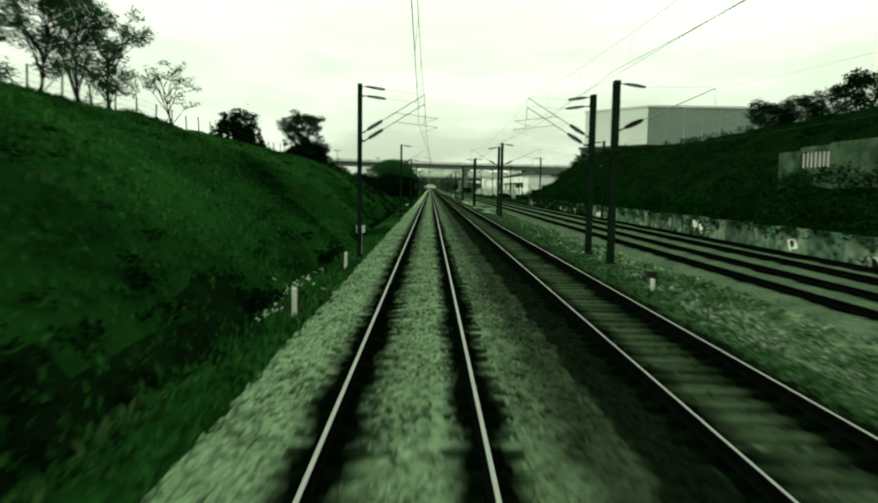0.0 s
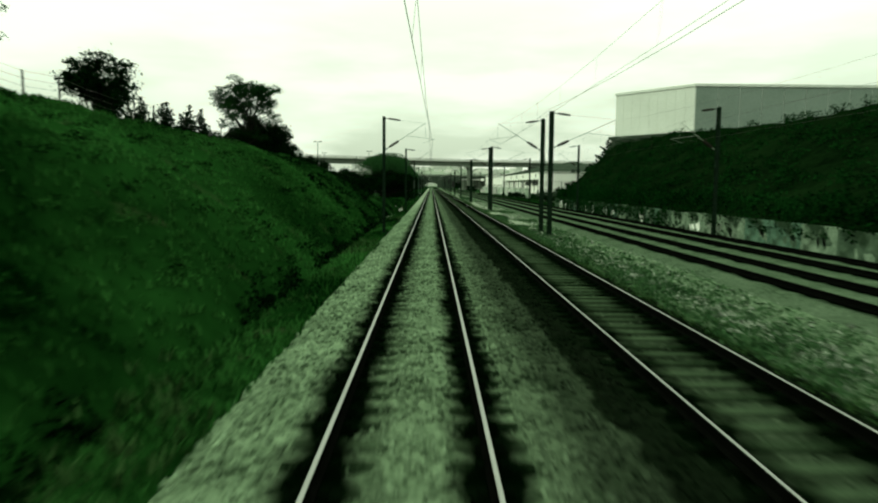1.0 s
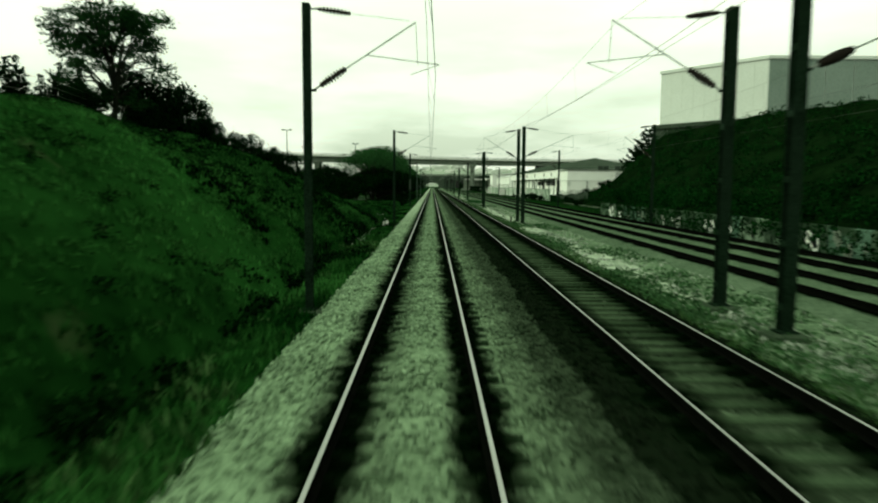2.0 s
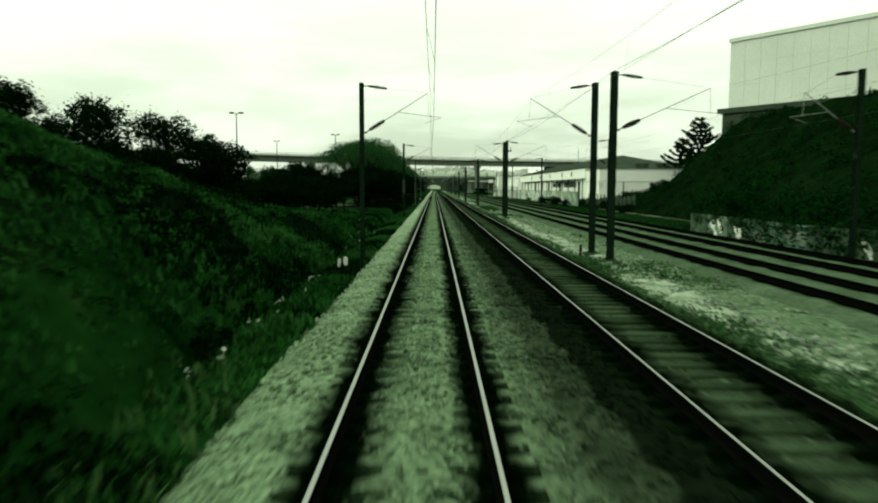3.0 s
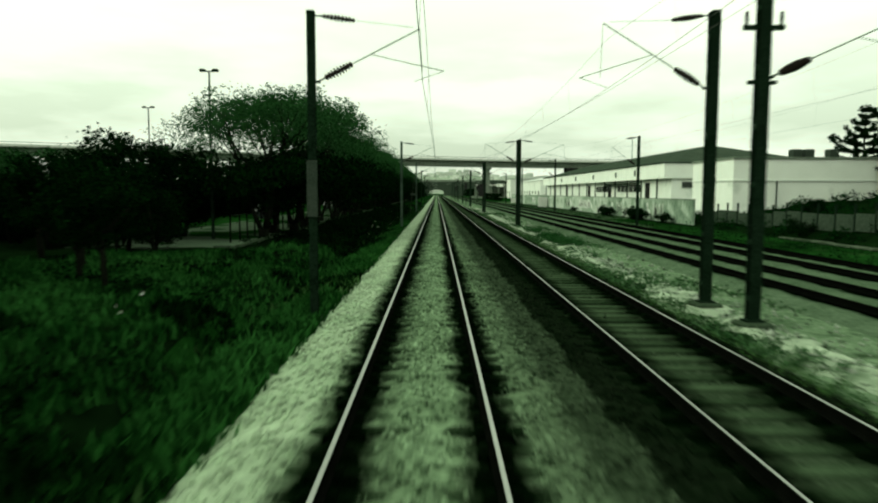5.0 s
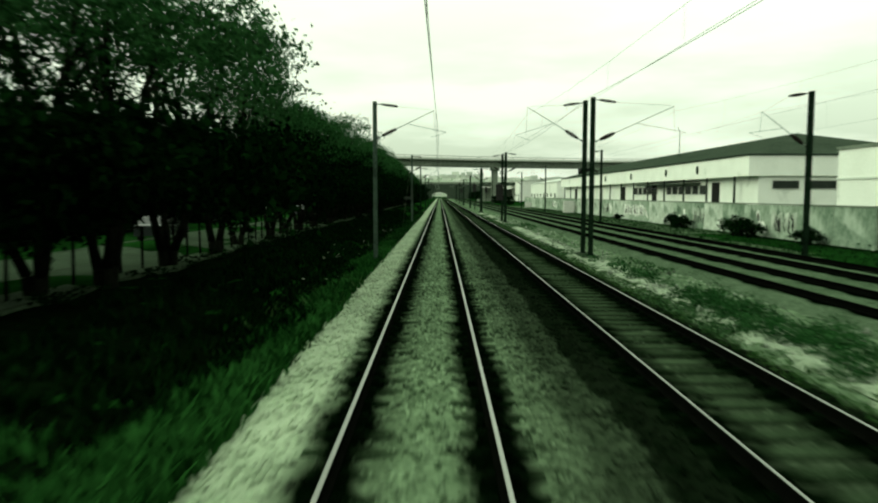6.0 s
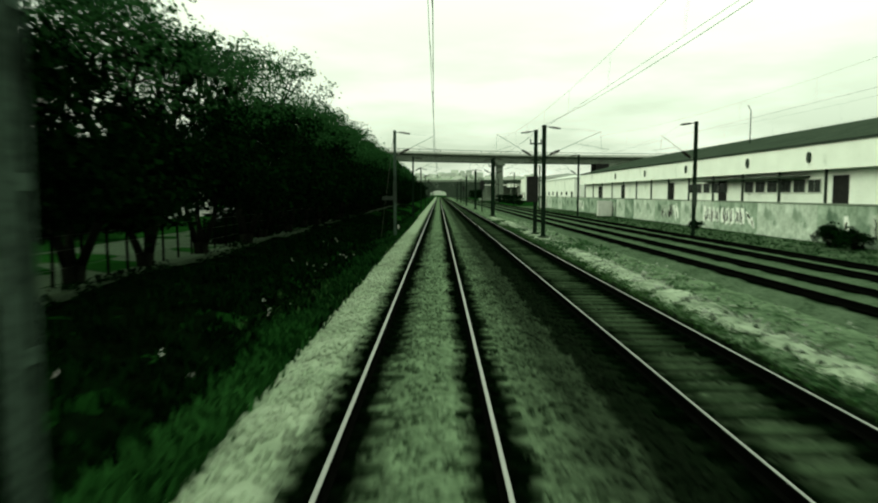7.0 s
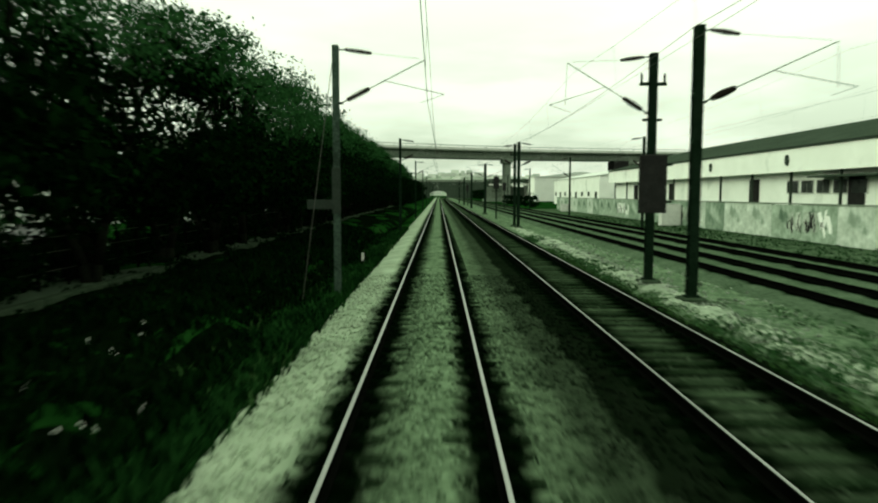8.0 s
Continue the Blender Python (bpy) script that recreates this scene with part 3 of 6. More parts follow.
wire_run(T4, OUTER_Y, 6.4, 0.55, 5.2, 0.18, "dark messenger and contact wires over the outermost track", 0.35)


def single_wire(x, ys, z, sag, label):
    s = Shape()
    for i in range(len(ys) - 1):
        pts = [(x, ys[i] + (ys[i + 1] - ys[i]) * k / 6, z - 4 * sag * (k / 6) * (1 - k / 6)) for k in range(7)]
        for a, b in zip(pts, pts[1:]):
            s.tube(a, b, 0.009, n=5, caps=False)
    solid("return_wire", s, WIRE, label, "wire", "overhead wires", "structure")


single_wire(PAIR_X - 0.1, PAIR_B, 6.98, 0.35, "bare return conductor along the median masts")

# ---- road bridge over the tracks ----
DECK = [(-330, 225), (-260, 262), (-190, 300), (-129, 336), (-91, 360), (-50, 389), (-19, 408), (22, 427), (64, 438), (110, 444), (170, 448), (260, 452), (400, 456)]


def smooth_line(pts, n=6):
    out = []
    p = [Vector(q) for q in pts]
    for i in range(len(p) - 1):
        a, b, c, d = p[max(i - 1, 0)], p[i], p[i + 1], p[min(i + 2, len(p) - 1)]
        for k in range(n):
            u = k / n
            out.append(0.5 * (2 * b + (c - a) * u + (2 * a - 5 * b + 4 * c - d) * u * u + (3 * b - a - 3 * c + d) * u ** 3))
    return out + [p[-1]]


def sweep(line, prof):
    """A closed cross-section (offset, z) carried along a level line."""
    s = Shape()
    n, k = len(line), len(prof)
    v = []
    for i, p in enumerate(line):
        d = (line[min(i + 1, n - 1)] - line[max(i - 1, 0)]).normalized()
        side = Vector((d.y, -d.x))
        v += [(p.x + side.x * o, p.y + side.y * o, z) for o, z in prof]
    f = [(i * k + j, i * k + (j + 1) % k, (i + 1) * k + (j + 1) % k, (i + 1) * k + j) for i in range(n - 1) for j in range(k)]
    f += [tuple(range(k)), tuple(range((n - 1) * k, n * k))]
    return s.add(v, f)


def road_bridge():
    t = thing("road_bridge", "long grey concrete road bridge on piers across the tracks", "bridge")
    line = smooth_line([(x, y) for x, y in DECK])
    part("deck", sweep(line, [(-6.2, 16.1), (6.2, 16.1), (6.2, 15.75), (4.6, 15.45), (-4.6, 15.45), (-6.2, 15.75)]), CONC, t)
    for o in (-3.4, 3.4):
        part("girder", sweep(line, [(o - 0.9, 15.45), (o + 0.9, 15.45), (o + 0.7, 13.6), (o - 0.7, 13.6)]), CONC, t)
    for o in (-6.05, 6.05):
        part("parapet", sweep(line, [(o - 0.14, 16.1), (o + 0.14, 16.1), (o + 0.10, 16.75), (o - 0.10, 16.75)]), WHITE, t, "pale painted parapet")
        part("guard_rail", sweep(line, [(o - 0.05, 17.25), (o + 0.05, 17.25), (o + 0.05, 17.4), (o - 0.05, 17.4)]), STEEL, t)
        posts = Shape()
        for i in range(0, len(line), 1):
            p = line[i]
            posts.box(p.x - 0.06, p.x + 0.06, p.y + o - 0.06, p.y + o + 0.06, 16.7, 17.3)
        part("rail_post", posts, STEEL, t)
    for x, y in ((-190, 300), (-129, 336), (-91, 360), (-55, 386), (-19, 408), (22, 427), (64, 438), (106, 444), (150, 447), (195, 449)):
        part("pier_cap", Shape().box(x - 1.6, x + 1.6, y - 5, y + 5, 12.5, 13.6, 0.2), CONC, t)
        part("pier", Shape().box(x - 1.0, x + 1.0, y - 3.6, y - 1.6, -0.7, 12.5).box(x - 1.0, x + 1.0, y + 1.6, y + 3.6, -0.7, 12.5), CONC, t)


road_bridge()
# Added block on legs: the pier cap's shaded face as a dark shape.
t = thing("switch_house", "dark block standing in for a pier cap's shaded face", "box", (60.6, 437, 0))
part("case", Shape().box(-2.6, 2.2, -4.2, 4.2, 9.8, 13.58, 0.1), BLACKBOX, t)
part("post", Shape().box(-2.2, -1.8, -3.8, -3.4, -0.6, 9.8).box(1.4, 1.8, -3.8, -3.4, -0.6, 9.8), STEEL, t)


def station_canopy():
    """A flat dark platform roof on columns beyond the bridge."""
    t = thing("station_canopy", "flat dark platform canopy on pale columns beyond the bridge", "canopy", (28, 484, -0.3))
    part("roof", Shape().box(-8, 8, -5, 14, 7.6, 9.0, 0.15), ROOF, t)
    part("fascia_band", Shape().box(-7.8, 7.8, -5.06, -5.0, 6.4, 7.0), WHITE, t, "pale band under the roof")
    for k in range(5):
        part("column", Shape().box(-7.2 + k * 3.6, -6.8 + k * 3.6, -4.6, -4.2, 0, 7.6), CONC, t)
    part("back_wall", Shape().box(-7.8, 7.8, 8, 8.3, 0, 6.0), CONC, t)
    part("platform", Shape().box(-9, 9, -6, 16, -0.3, 1.0), CONC, t)


station_canopy()


def far_bridge():
    """A low dark overbridge far down the line with a lit opening for the tracks."""
    t = thing("overbridge", "dark low overbridge with an arched opening for the tracks", "bridge", (0, 700, 0))
    out = [(-70, -0.7), (-6.0, -0.7), (-6.0, 3.2), (-4.2, 4.4), (0, 5.0), (4.2, 4.4), (6.0, 3.2), (6.0, -0.7), (75, -0.7), (75, 12.0), (-70, 12.0)]
    part("wall", Shape().prism(out, "y", 0, 9), ROOF, t)
    part("parapet", Shape().box(-70, 75, -0.3, 0.0, 11.4, 12.9), CONC, t, "grey concrete parapet")


far_bridge()


# ---- distance ----
def far_hills():
    xs = np.linspace(-1400, 1800, 120)
    rows = [(1500, 0.0), (1650, 0.55), (1850, 0.9), (2100, 1.0), (2500, 0.9)]
    h = 38 + 14 * np.sin(xs * 0.004 + 1.0) + 7 * np.sin(xs * 0.011 + 2.0) + 5 * np.sin(xs * 0.037)
    v = np.array([[x, y, max(-1.0, hh * s - 1)] for y, s in rows for x, hh in zip(xs, h)])
    n = len(xs)
    idx = np.arange(len(v)).reshape(len(rows), n)
    f = np.stack([idx[:-1, :-1], idx[:-1, 1:], idx[1:, 1:], idx[1:, :-1]], -1).reshape(-1, 4)
    tagged(new("backdrop", array_mesh("backdrop", v, f, FAR, True)), "hillside on the horizon with haze put into its pale colour", "hill", kind="structure")
    town = Shape()
    r = random.Random(5)
    for _ in range(240):
        x, u = r.uniform(-350, 700), r.uniform(0.05, 0.9)
        y = 1500 + 350 * u
        i = int((x + 1400) / 3200 * 119)
        z = h[i] * (u * 1.05) - 2
        w, hh = r.uniform(4, 11), r.uniform(3, 8)
        town.box(x - w, x + w, y - 8, y + 8, z - 6, z + hh)
    solid("distant_town", town, FARWHITE, "pale blocks of a distant hillside town", "town", kind="stuff")


far_hills()


# ---- embankment wall and buildings on the right ----
GUTTER = mat("gutter_concrete", (0.025, 0.036, 0.021), (0.105, 0.125, 0.092), 1.2, 0.9, bump=0.3, fine=20.0, obj=0.3)


def drain_kerb():
    t = thing("drain_kerb", "pale weathered concrete gutter along the foot of the bank", "kerb", (22.95, 0, 0), kind="structure")
    one = Shape().box(0, 0.3, 0, 1.97, -0.6, -0.2, 0.03).mesh("gutter_stone", GUTTER)
    for k in range(20):
        p = part("gutter_stone", one, None, t)
        p.matrix_basis = pose(0.03 * math.sin(k * 2.7), 131 + k * 2.0, 0.02 * math.sin(k * 1.9))


drain_kerb()


def retaining_wall():
    t = thing("retaining_wall", "low weathered concrete retaining wall with faded paint patches", "wall", (WALL_X, 0, 0), kind="structure")
    r = random.Random(3)
    tones = [mat("wall_paint_" + k, a, b, 1.1, 0.85, bump=0.3, fine=5.0, spots=(0.022, 0.036, 0.02), spot_at=0.57, spot_scale=0.7, coarse=0.65)
             for k, a, b in (("pale", (0.05, 0.08, 0.048), (0.27, 0.34, 0.25)), ("grey", (0.015, 0.03, 0.016), (0.10, 0.14, 0.095)), ("blue", (0.025, 0.055, 0.036), (0.14, 0.215, 0.155)))]
    shared = [Shape().box(0, 0.25, 0, 2.96, -0.8, 0.95, 0.03).mesh("wall_panel", m) for m in tones]
    y = -30.0
    while y < 121:
        p = part("wall_panel", r.choice(shared), None, t)
        p.matrix_basis = pose(r.uniform(-0.02, 0.02), y, r.uniform(-0.05, 0.05))
        if y > -6:
            g = Shape()
            for _ in range(r.randint(2, 5)):
                yy, zz = r.uniform(0.1, 2.0), r.uniform(-0.35, 0.2)
                w, h, lean = r.uniform(0.15, 0.8), r.uniform(0.25, 0.6), r.uniform(-0.1, 0.25)
                g.prism([(yy, zz), (yy + w * 0.5, zz - 0.08), (yy + w, zz + h * 0.4), (yy + w * 0.9 + lean, zz + h), (yy + lean + w * 0.2, zz + h + 0.06), (yy + lean * 0.4 - 0.05, zz + h * 0.45)], "x", -0.012, -0.004)
            part("paint_patch", g, r.choice((tones[0], tones[1], tones[1], RENDERWALL, CONC)), p)
        y += 3.0
    up = thing("upper_wall", "pale concrete wall on the embankment with a barred opening", "wall", (22.0, 0, 0), kind="structure")
    part("wall_body", Shape().box(0, 0.3, -30, 35.5, 2.0, 5.4).box(0, 0.3, 38.5, 41, 2.0, 5.1).box(0, 0.3, 35.5, 38.5, 2.0, 4.1).box(0, 0.3, 35.5, 38.5, 5.0, 5.3), mat("mossy_concrete", (0.012, 0.026, 0.012), (0.085, 0.125, 0.078), 0.9, 0.9, bump=0.3, fine=8.0, spots=(0.012, 0.022, 0.011), spot_at=0.55, spot_scale=0.5, coarse=0.6), up)
    part("recess", Shape().box(0.2, 0.3, 35.5, 38.5, 4.1, 5.0), DARKGLASS, up, "dark opening behind the bars")
    for k in range(7):
        part("bar", Shape().box(0.05, 0.11, 35.7 + k * 0.42, 35.78 + k * 0.42, 4.1, 5.0), WHITE, up, "pale upright bar")
    return tones


retaining_wall()


def hill_block():
    """The big metal-clad hall on top of the embankment."""
    t = thing("metal_hall", "large pale metal-clad hall with a flat roof on the embankment", "building")
    foot = [(36.3, 161), (46.5, 147), (110, 147), (110, 170), (48, 167)]
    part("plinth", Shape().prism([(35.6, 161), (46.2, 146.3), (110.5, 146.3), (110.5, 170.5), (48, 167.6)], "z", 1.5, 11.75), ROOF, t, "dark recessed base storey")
    part("body", Shape().prism(foot, "z", 12.4, 20.3), CLAD2, t)
    part("roof_edge", Shape().prism([(36.05, 161), (46.4, 146.75), (110.2, 146.75), (110.2, 170.2), (48, 167.3)], "z", 20.3, 20.75), CLAD2, t)
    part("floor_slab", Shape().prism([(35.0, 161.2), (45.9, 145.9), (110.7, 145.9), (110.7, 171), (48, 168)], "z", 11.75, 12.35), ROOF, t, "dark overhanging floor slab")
    a, b = Vector((36.3, 161)), Vector((46.5, 147))
    n = 9
    for k in range(n):
        p, q = a.lerp(b, (k + 0.01) / n), a.lerp(b, (k + 0.99) / n)
        o = Vector((-(b - a).normalized().y, (b - a).normalized().x)) * -0.03
        for z0, z1 in ((12.5, 15.0), (15.05, 17.6), (17.65, 20.2)):
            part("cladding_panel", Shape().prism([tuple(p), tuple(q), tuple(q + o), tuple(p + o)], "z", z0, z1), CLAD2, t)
    # Front panels: the face's shade is put into a darker cladding colour.
    for k in range(16):
        x0 = 46.6 + k * 3.9
        part("cladding_panel", Shape().box(x0 + 0.05, x0 + 3.85, 146.92, 147.0, 12.5, 20.2), CLAD_SHADED, t)


hill_block()

SHED_X, SHED_Y0, SHED_Y1 = 32.5, 224.0, 335.0


def long_shed():
    t = thing("long_shed", "long white rendered shed with a dark hipped roof and deep fascia", "building")
    x0, x1, y0, y1 = SHED_X, 55.0, SHED_Y0, SHED_Y1
    part("wall", Shape().box(x0 + 1.2, x1, y0, y1, -0.6, 4.9), RENDERWALL, t)
    part("fascia", Shape().box(x0, x1 + 0.6, y0 - 0.35, y1 + 0.4, 4.7, 6.9, 0.03), RENDERWALL, t, "deep clean white fascia")
    part("gutter", Shape().box(x0 - 0.16, x0, y0 - 0.45, y1 + 0.4, 6.84, 7.0).box(x0 - 0.16, x1 + 0.7, y0 - 0.5, y0 - 0.35, 6.84, 7.0), GREYBOX, t)
    xm = (x0 + x1) / 2
    v = [(x0 - 0.2, y0 - 0.5, 7.0), (x1 + 0.8, y0 - 0.5, 7.0), (x1 + 0.8, y1 + 0.5, 7.0), (x0 - 0.2, y1 + 0.5, 7.0), (xm, y0 + 12, 10.2), (xm, y1 - 12, 10.2)]
    part("roof", Shape().add(v, [(3, 2, 1, 0), (0, 1, 4), (1, 2, 5, 4), (2, 3, 5), (3, 0, 4, 5)]), ROOF, t, "dark grey sheet roof")
    r = random.Random(8)
    # columns, doors and windows under the overhang
    for k in range(14):
        y = y0 + 4 + k * 8
        part("column", Shape().box(x0 + 0.3, x0 + 0.5, y - 0.1, y + 0.1, -0.6, 4.7), GREYBOX, t)
    for y in (y0 + 10, y0 + 34, y0 + 52, y0 + 78, y0 + 96):
        part("door", Shape().box(x0 + 1.1, x0 + 1.2, y, y + 2.2, -0.4, 4.2), BLACKBOX, t, "dark open doorway")
    for k in range(11):
        y = y0 + 14 + k * 2.6 + (4 if k > 5 else 0)
        w = part("window", Shape().box(x0 + 1.12, x0 + 1.2, y, y + 2.2, 2.7, 4.0), WHITE, t)
        part("pane", Shape().box(x0 + 1.08, x0 + 1.12, y + 0.12, y + 1.05, 2.8, 3.9).box(x0 + 1.08, x0 + 1.12, y + 1.15, y + 2.08, 2.8, 3.9), DARKGLASS, w)
    part("awning", Shape().box(x0 - 0.3, x0 + 1.2, y0 + 16, y0 + 40, 4.1, 4.25), ROOF, t, "thin dark awning")
    for k in range(5):
        x = x0 + 2.6 + k * 3.9
        w = part("window", Shape().box(x, x + 2.9, y0 - 0.06, y0, 3.3, 4.3), WHITE, t)
        part("pane", Shape().box(x + 0.1, x + 2.8, y0 - 0.1, y0 - 0.06, 3.4, 4.2), DARKGLASS, w)
        for j in range(3):
            part("louvre", Shape().box(x + 0.08, x + 2.82, y0 - 0.14, y0 - 0.1, 3.5 + j * 0.25, 3.56 + j * 0.25), GREYBOX, w)
    for y in (y0 + 14, y0 + 26, y0 + 44, y0 + 62, y0 + 80):
        part("fascia_lamp", Shape().prism([(y + 0.30 * math.cos(a), 5.8 + 0.5 * math.sin(a)) for a in np.linspace(0, 2 * math.pi, 12, endpoint=False)], "x", x0 - 0.16, x0 - 0.004), GREYBOX, t, "oval grey lamp")
    part("aerial", Shape().tube((xm - 4, y0 + 42, 8.5), (xm - 4, y0 + 42, 13.2), 0.06, n=6).tube((xm - 4, y0 + 42, 13.2), (xm - 4.4, y0 + 42, 13.8), 0.05, n=6), STEEL, t)


long_shed()


def annex():
    t = thing("flat_annex", "pale rendered flat-roofed annex with roof equipment", "building")
    part("wall", Shape().box(27.1, 46, 188, 198, -0.6, 5.7), RENDERWALL, t)
    part("string_course", Shape().box(27.02, 46, 187.92, 198.04, 3.7, 3.82), CLAD2, t)
    part("coping", Shape().box(27.0, 46.1, 187.9, 198.1, 5.7, 5.9), CONC, t)
    for x in (34, 35.2, 37.5):
        part("roof_unit", Shape().box(x, x + 0.8, 191, 192, 5.9, 6.8, 0.06), GREYBOX, t)
    part("downpipe", Shape().tube((31.0, 187.85, 1.0), (31.0, 187.85, 3.7), 0.07, n=8), GREYBOX, t)


annex()


def white_store(name, x0, x1, y0, y1, h, label):
    t = thing(name, label, "building")
    part("wall", Shape().box(x0, x1, y0, y1, -0.6, h), RENDERWALL, t)
    part("roof", Shape().add([(x0 - 0.3, y0 - 0.3, h), (x1 + 0.3, y0 - 0.3, h), (x1 + 0.3, y1 + 0.3, h), (x0 - 0.3, y1 + 0.3, h), ((x0 + x1) / 2, y0 - 0.3, h + 2), ((x0 + x1) / 2, y1 + 0.3, h + 2)],
                             [(3, 2, 1, 0), (0, 1, 4), (2, 3, 5), (1, 2, 5, 4), (3, 0, 4, 5)]), CLAD2, t)
    k = 0
    y = y0 + 2
    while y < y1 - 3:
        part("door" if k % 3 == 0 else "window", Shape().box(x0 - 0.06, x0, y, y + 2, 0 if k % 3 == 0 else 2.2, 3.2), DARKGLASS if k % 3 else GREYBOX, t)
        y += 7
        k += 1


white_store("white_store", 33, 52, 345, 400, 6.5, "white rendered store with a pale shallow roof")
white_store("white_store", 36, 70, 462, 540, 9.0, "big white store beyond the bridge")


def painted_wall():
    t = thing("yard_wall", "rendered yard wall covered with faded painted patches", "wall", (23.5, 0, 0), kind="structure")
    r = random.Random(11)
    faded = mat("faded_render", (0.15, 0.19, 0.14), (0.60, 0.63, 0.56), 0.9, 0.85, bump=0.2, fine=3.5, spots=(0.16, 0.21, 0.16), spot_at=0.60, spot_scale=0.5, coarse=0.7)
    bays = [mat("bay_" + k, a, b, 0.9, 0.85, bump=0.2, fine=3.5, spots=c, spot_at=0.62, spot_scale=0.6, coarse=0.65)
            for k, a, b, c in (("pale", (0.30, 0.34, 0.28), (0.62, 0.66, 0.59), (0.22, 0.27, 0.21)), ("mid", (0.16, 0.21, 0.15), (0.42, 0.48, 0.40), (0.10, 0.14, 0.10)),
                               ("grey", (0.10, 0.145, 0.10), (0.30, 0.36, 0.285), (0.38, 0.43, 0.36)))]
    shapes = [Shape().box(0, 0.22, 0, 3.96, -0.8, 2.0, 0.03).mesh("wall_bay", m) for m in bays]
    y = 188.0
    k = 0
    while y < 340:
        b = part("wall_bay", shapes[r.choice((0, 1, 1, 2))], None, t)
        b.matrix_basis = pose(0, y, r.uniform(-0.04, 0.04))
        # bold unreadable strokes and blocks of old paint
        if r.random() < 0.35:
            g = Shape()
            for _ in range(r.randint(3, 7)):
                yy, zz = r.uniform(0.2, 2.4), r.uniform(0.0, 0.9)
                w, h = r.uniform(0.15, 0.5), r.uniform(0.4, 1.0)
                lean = r.uniform(-0.3, 0.5)
                g.prism([(yy, zz), (yy + w * 0.5, zz - 0.06), (yy + w + lean * 0.5, zz + h * 0.5), (yy + w + lean, zz + h), (yy + lean + w * 0.2, zz + h + 0.07), (yy + lean * 0.4 - 0.05, zz + h * 0.45)], "x", -0.012, -0.004)
            part("paint_stroke", g, r.choice((bays[2], RENDERWALL, faded)), b)
        y += 4.0
        k += 1
    # bold unreadable strokes of black paint over pale fills
    for y0, n in ((196.0, 4), (212.0, 3), (230.0, 9), (246.0, 4), (268.0, 5), (290.0, 4)):
        g, fill = Shape(), Shape()
        for i in range(n):
            yc = y0 + 0.4 + i * 0.95 + r.uniform(-0.1, 0.1)
            for k in range(3):
                yy, zz, h, lean, w = yc + r.uniform(-0.4, 0.4), r.uniform(0.15, 0.7), r.uniform(0.45, 1.05), r.uniform(-0.35, 0.35), r.uniform(0.03, 0.09)
                bend = r.uniform(-0.2, 0.2)
                g.prism([(yy - w, zz), (yy + w, zz - 0.05), (yy + w + bend, zz + h * 0.5), (yy + w * 0.7 + lean, zz + h), (yy - w * 0.7 + lean, zz + h + 0.04), (yy - w + bend, zz + h * 0.5)], "x", -0.030 - 0.002 * k, -0.022)
            fill.prism([(yc - 0.38, 0.35), (yc + 0.3, 0.25 + r.uniform(-0.1, 0.1)), (yc + 0.42, 0.9), (yc + 0.3, 1.5 + r.uniform(-0.15, 0.15)), (yc - 0.25, 1.55), (yc - 0.42, 0.9)], "x", -0.018 - 0.002 * (i % 2), -0.010)
        part("paint_stroke", g, BLACKBOX, t)
        part("paint_patch", fill, r.choice((faded, RENDERWALL)), t)
    part("coping", Shape().box(-0.05, 0.27, 188, 340, 2.0, 2.08), CONC, t)


painted_wall()


# ---- plants ----
def quads(centres, sizes, seed, aspect=0.6, flat=0.0):
    """Randomly turned little leaf quads."""
    g = np.random.default_rng(seed)
    n = len(centres)
    a = g.normal(size=(n, 3))
    a[:, 2] *= 1 - flat
    a /= np.linalg.norm(a, axis=1)[:, None]
    b = np.cross(a, g.normal(size=(n, 3)))
    b /= np.linalg.norm(b, axis=1)[:, None] + 1e-9
    s = np.asarray(sizes)[:, None] / 2
    v = np.stack([centres - a * s, centres + b * s * aspect, centres + a * s, centres - b * s * aspect], 1).reshape(-1, 3)
    return v, np.arange(4 * n).reshape(n, 4)


def leaf_cloud(blobs, per, size, seed):
    """Leaf centres gathered in tufts on the outside of clumps; blobs are (x, y, z, radius, squash)."""
    g = np.random.default_rng(seed)
    out = []
    for x, y, z, r, q in blobs:
        k = max(8, int(per * r * r))
        tufts = g.normal(size=(13, 3))
        tufts /= np.linalg.norm(tufts, axis=1)[:, None]
        tufts *= (r * g.uniform(0.45, 0.92, 13))[:, None]
        p = tufts[g.integers(0, 13, k)] + g.normal(0, 0.15 * r, (k, 3))
        inner = g.random(k) < 0.25
        p[inner] = g.normal(0, 0.38 * r, (int(inner.sum()), 3))
        p[:, 2] *= q
        out.append(p + (x, y, z))
    c = np.concatenate(out)
    return c, g.uniform(0.6, 1.3, len(c)) * size


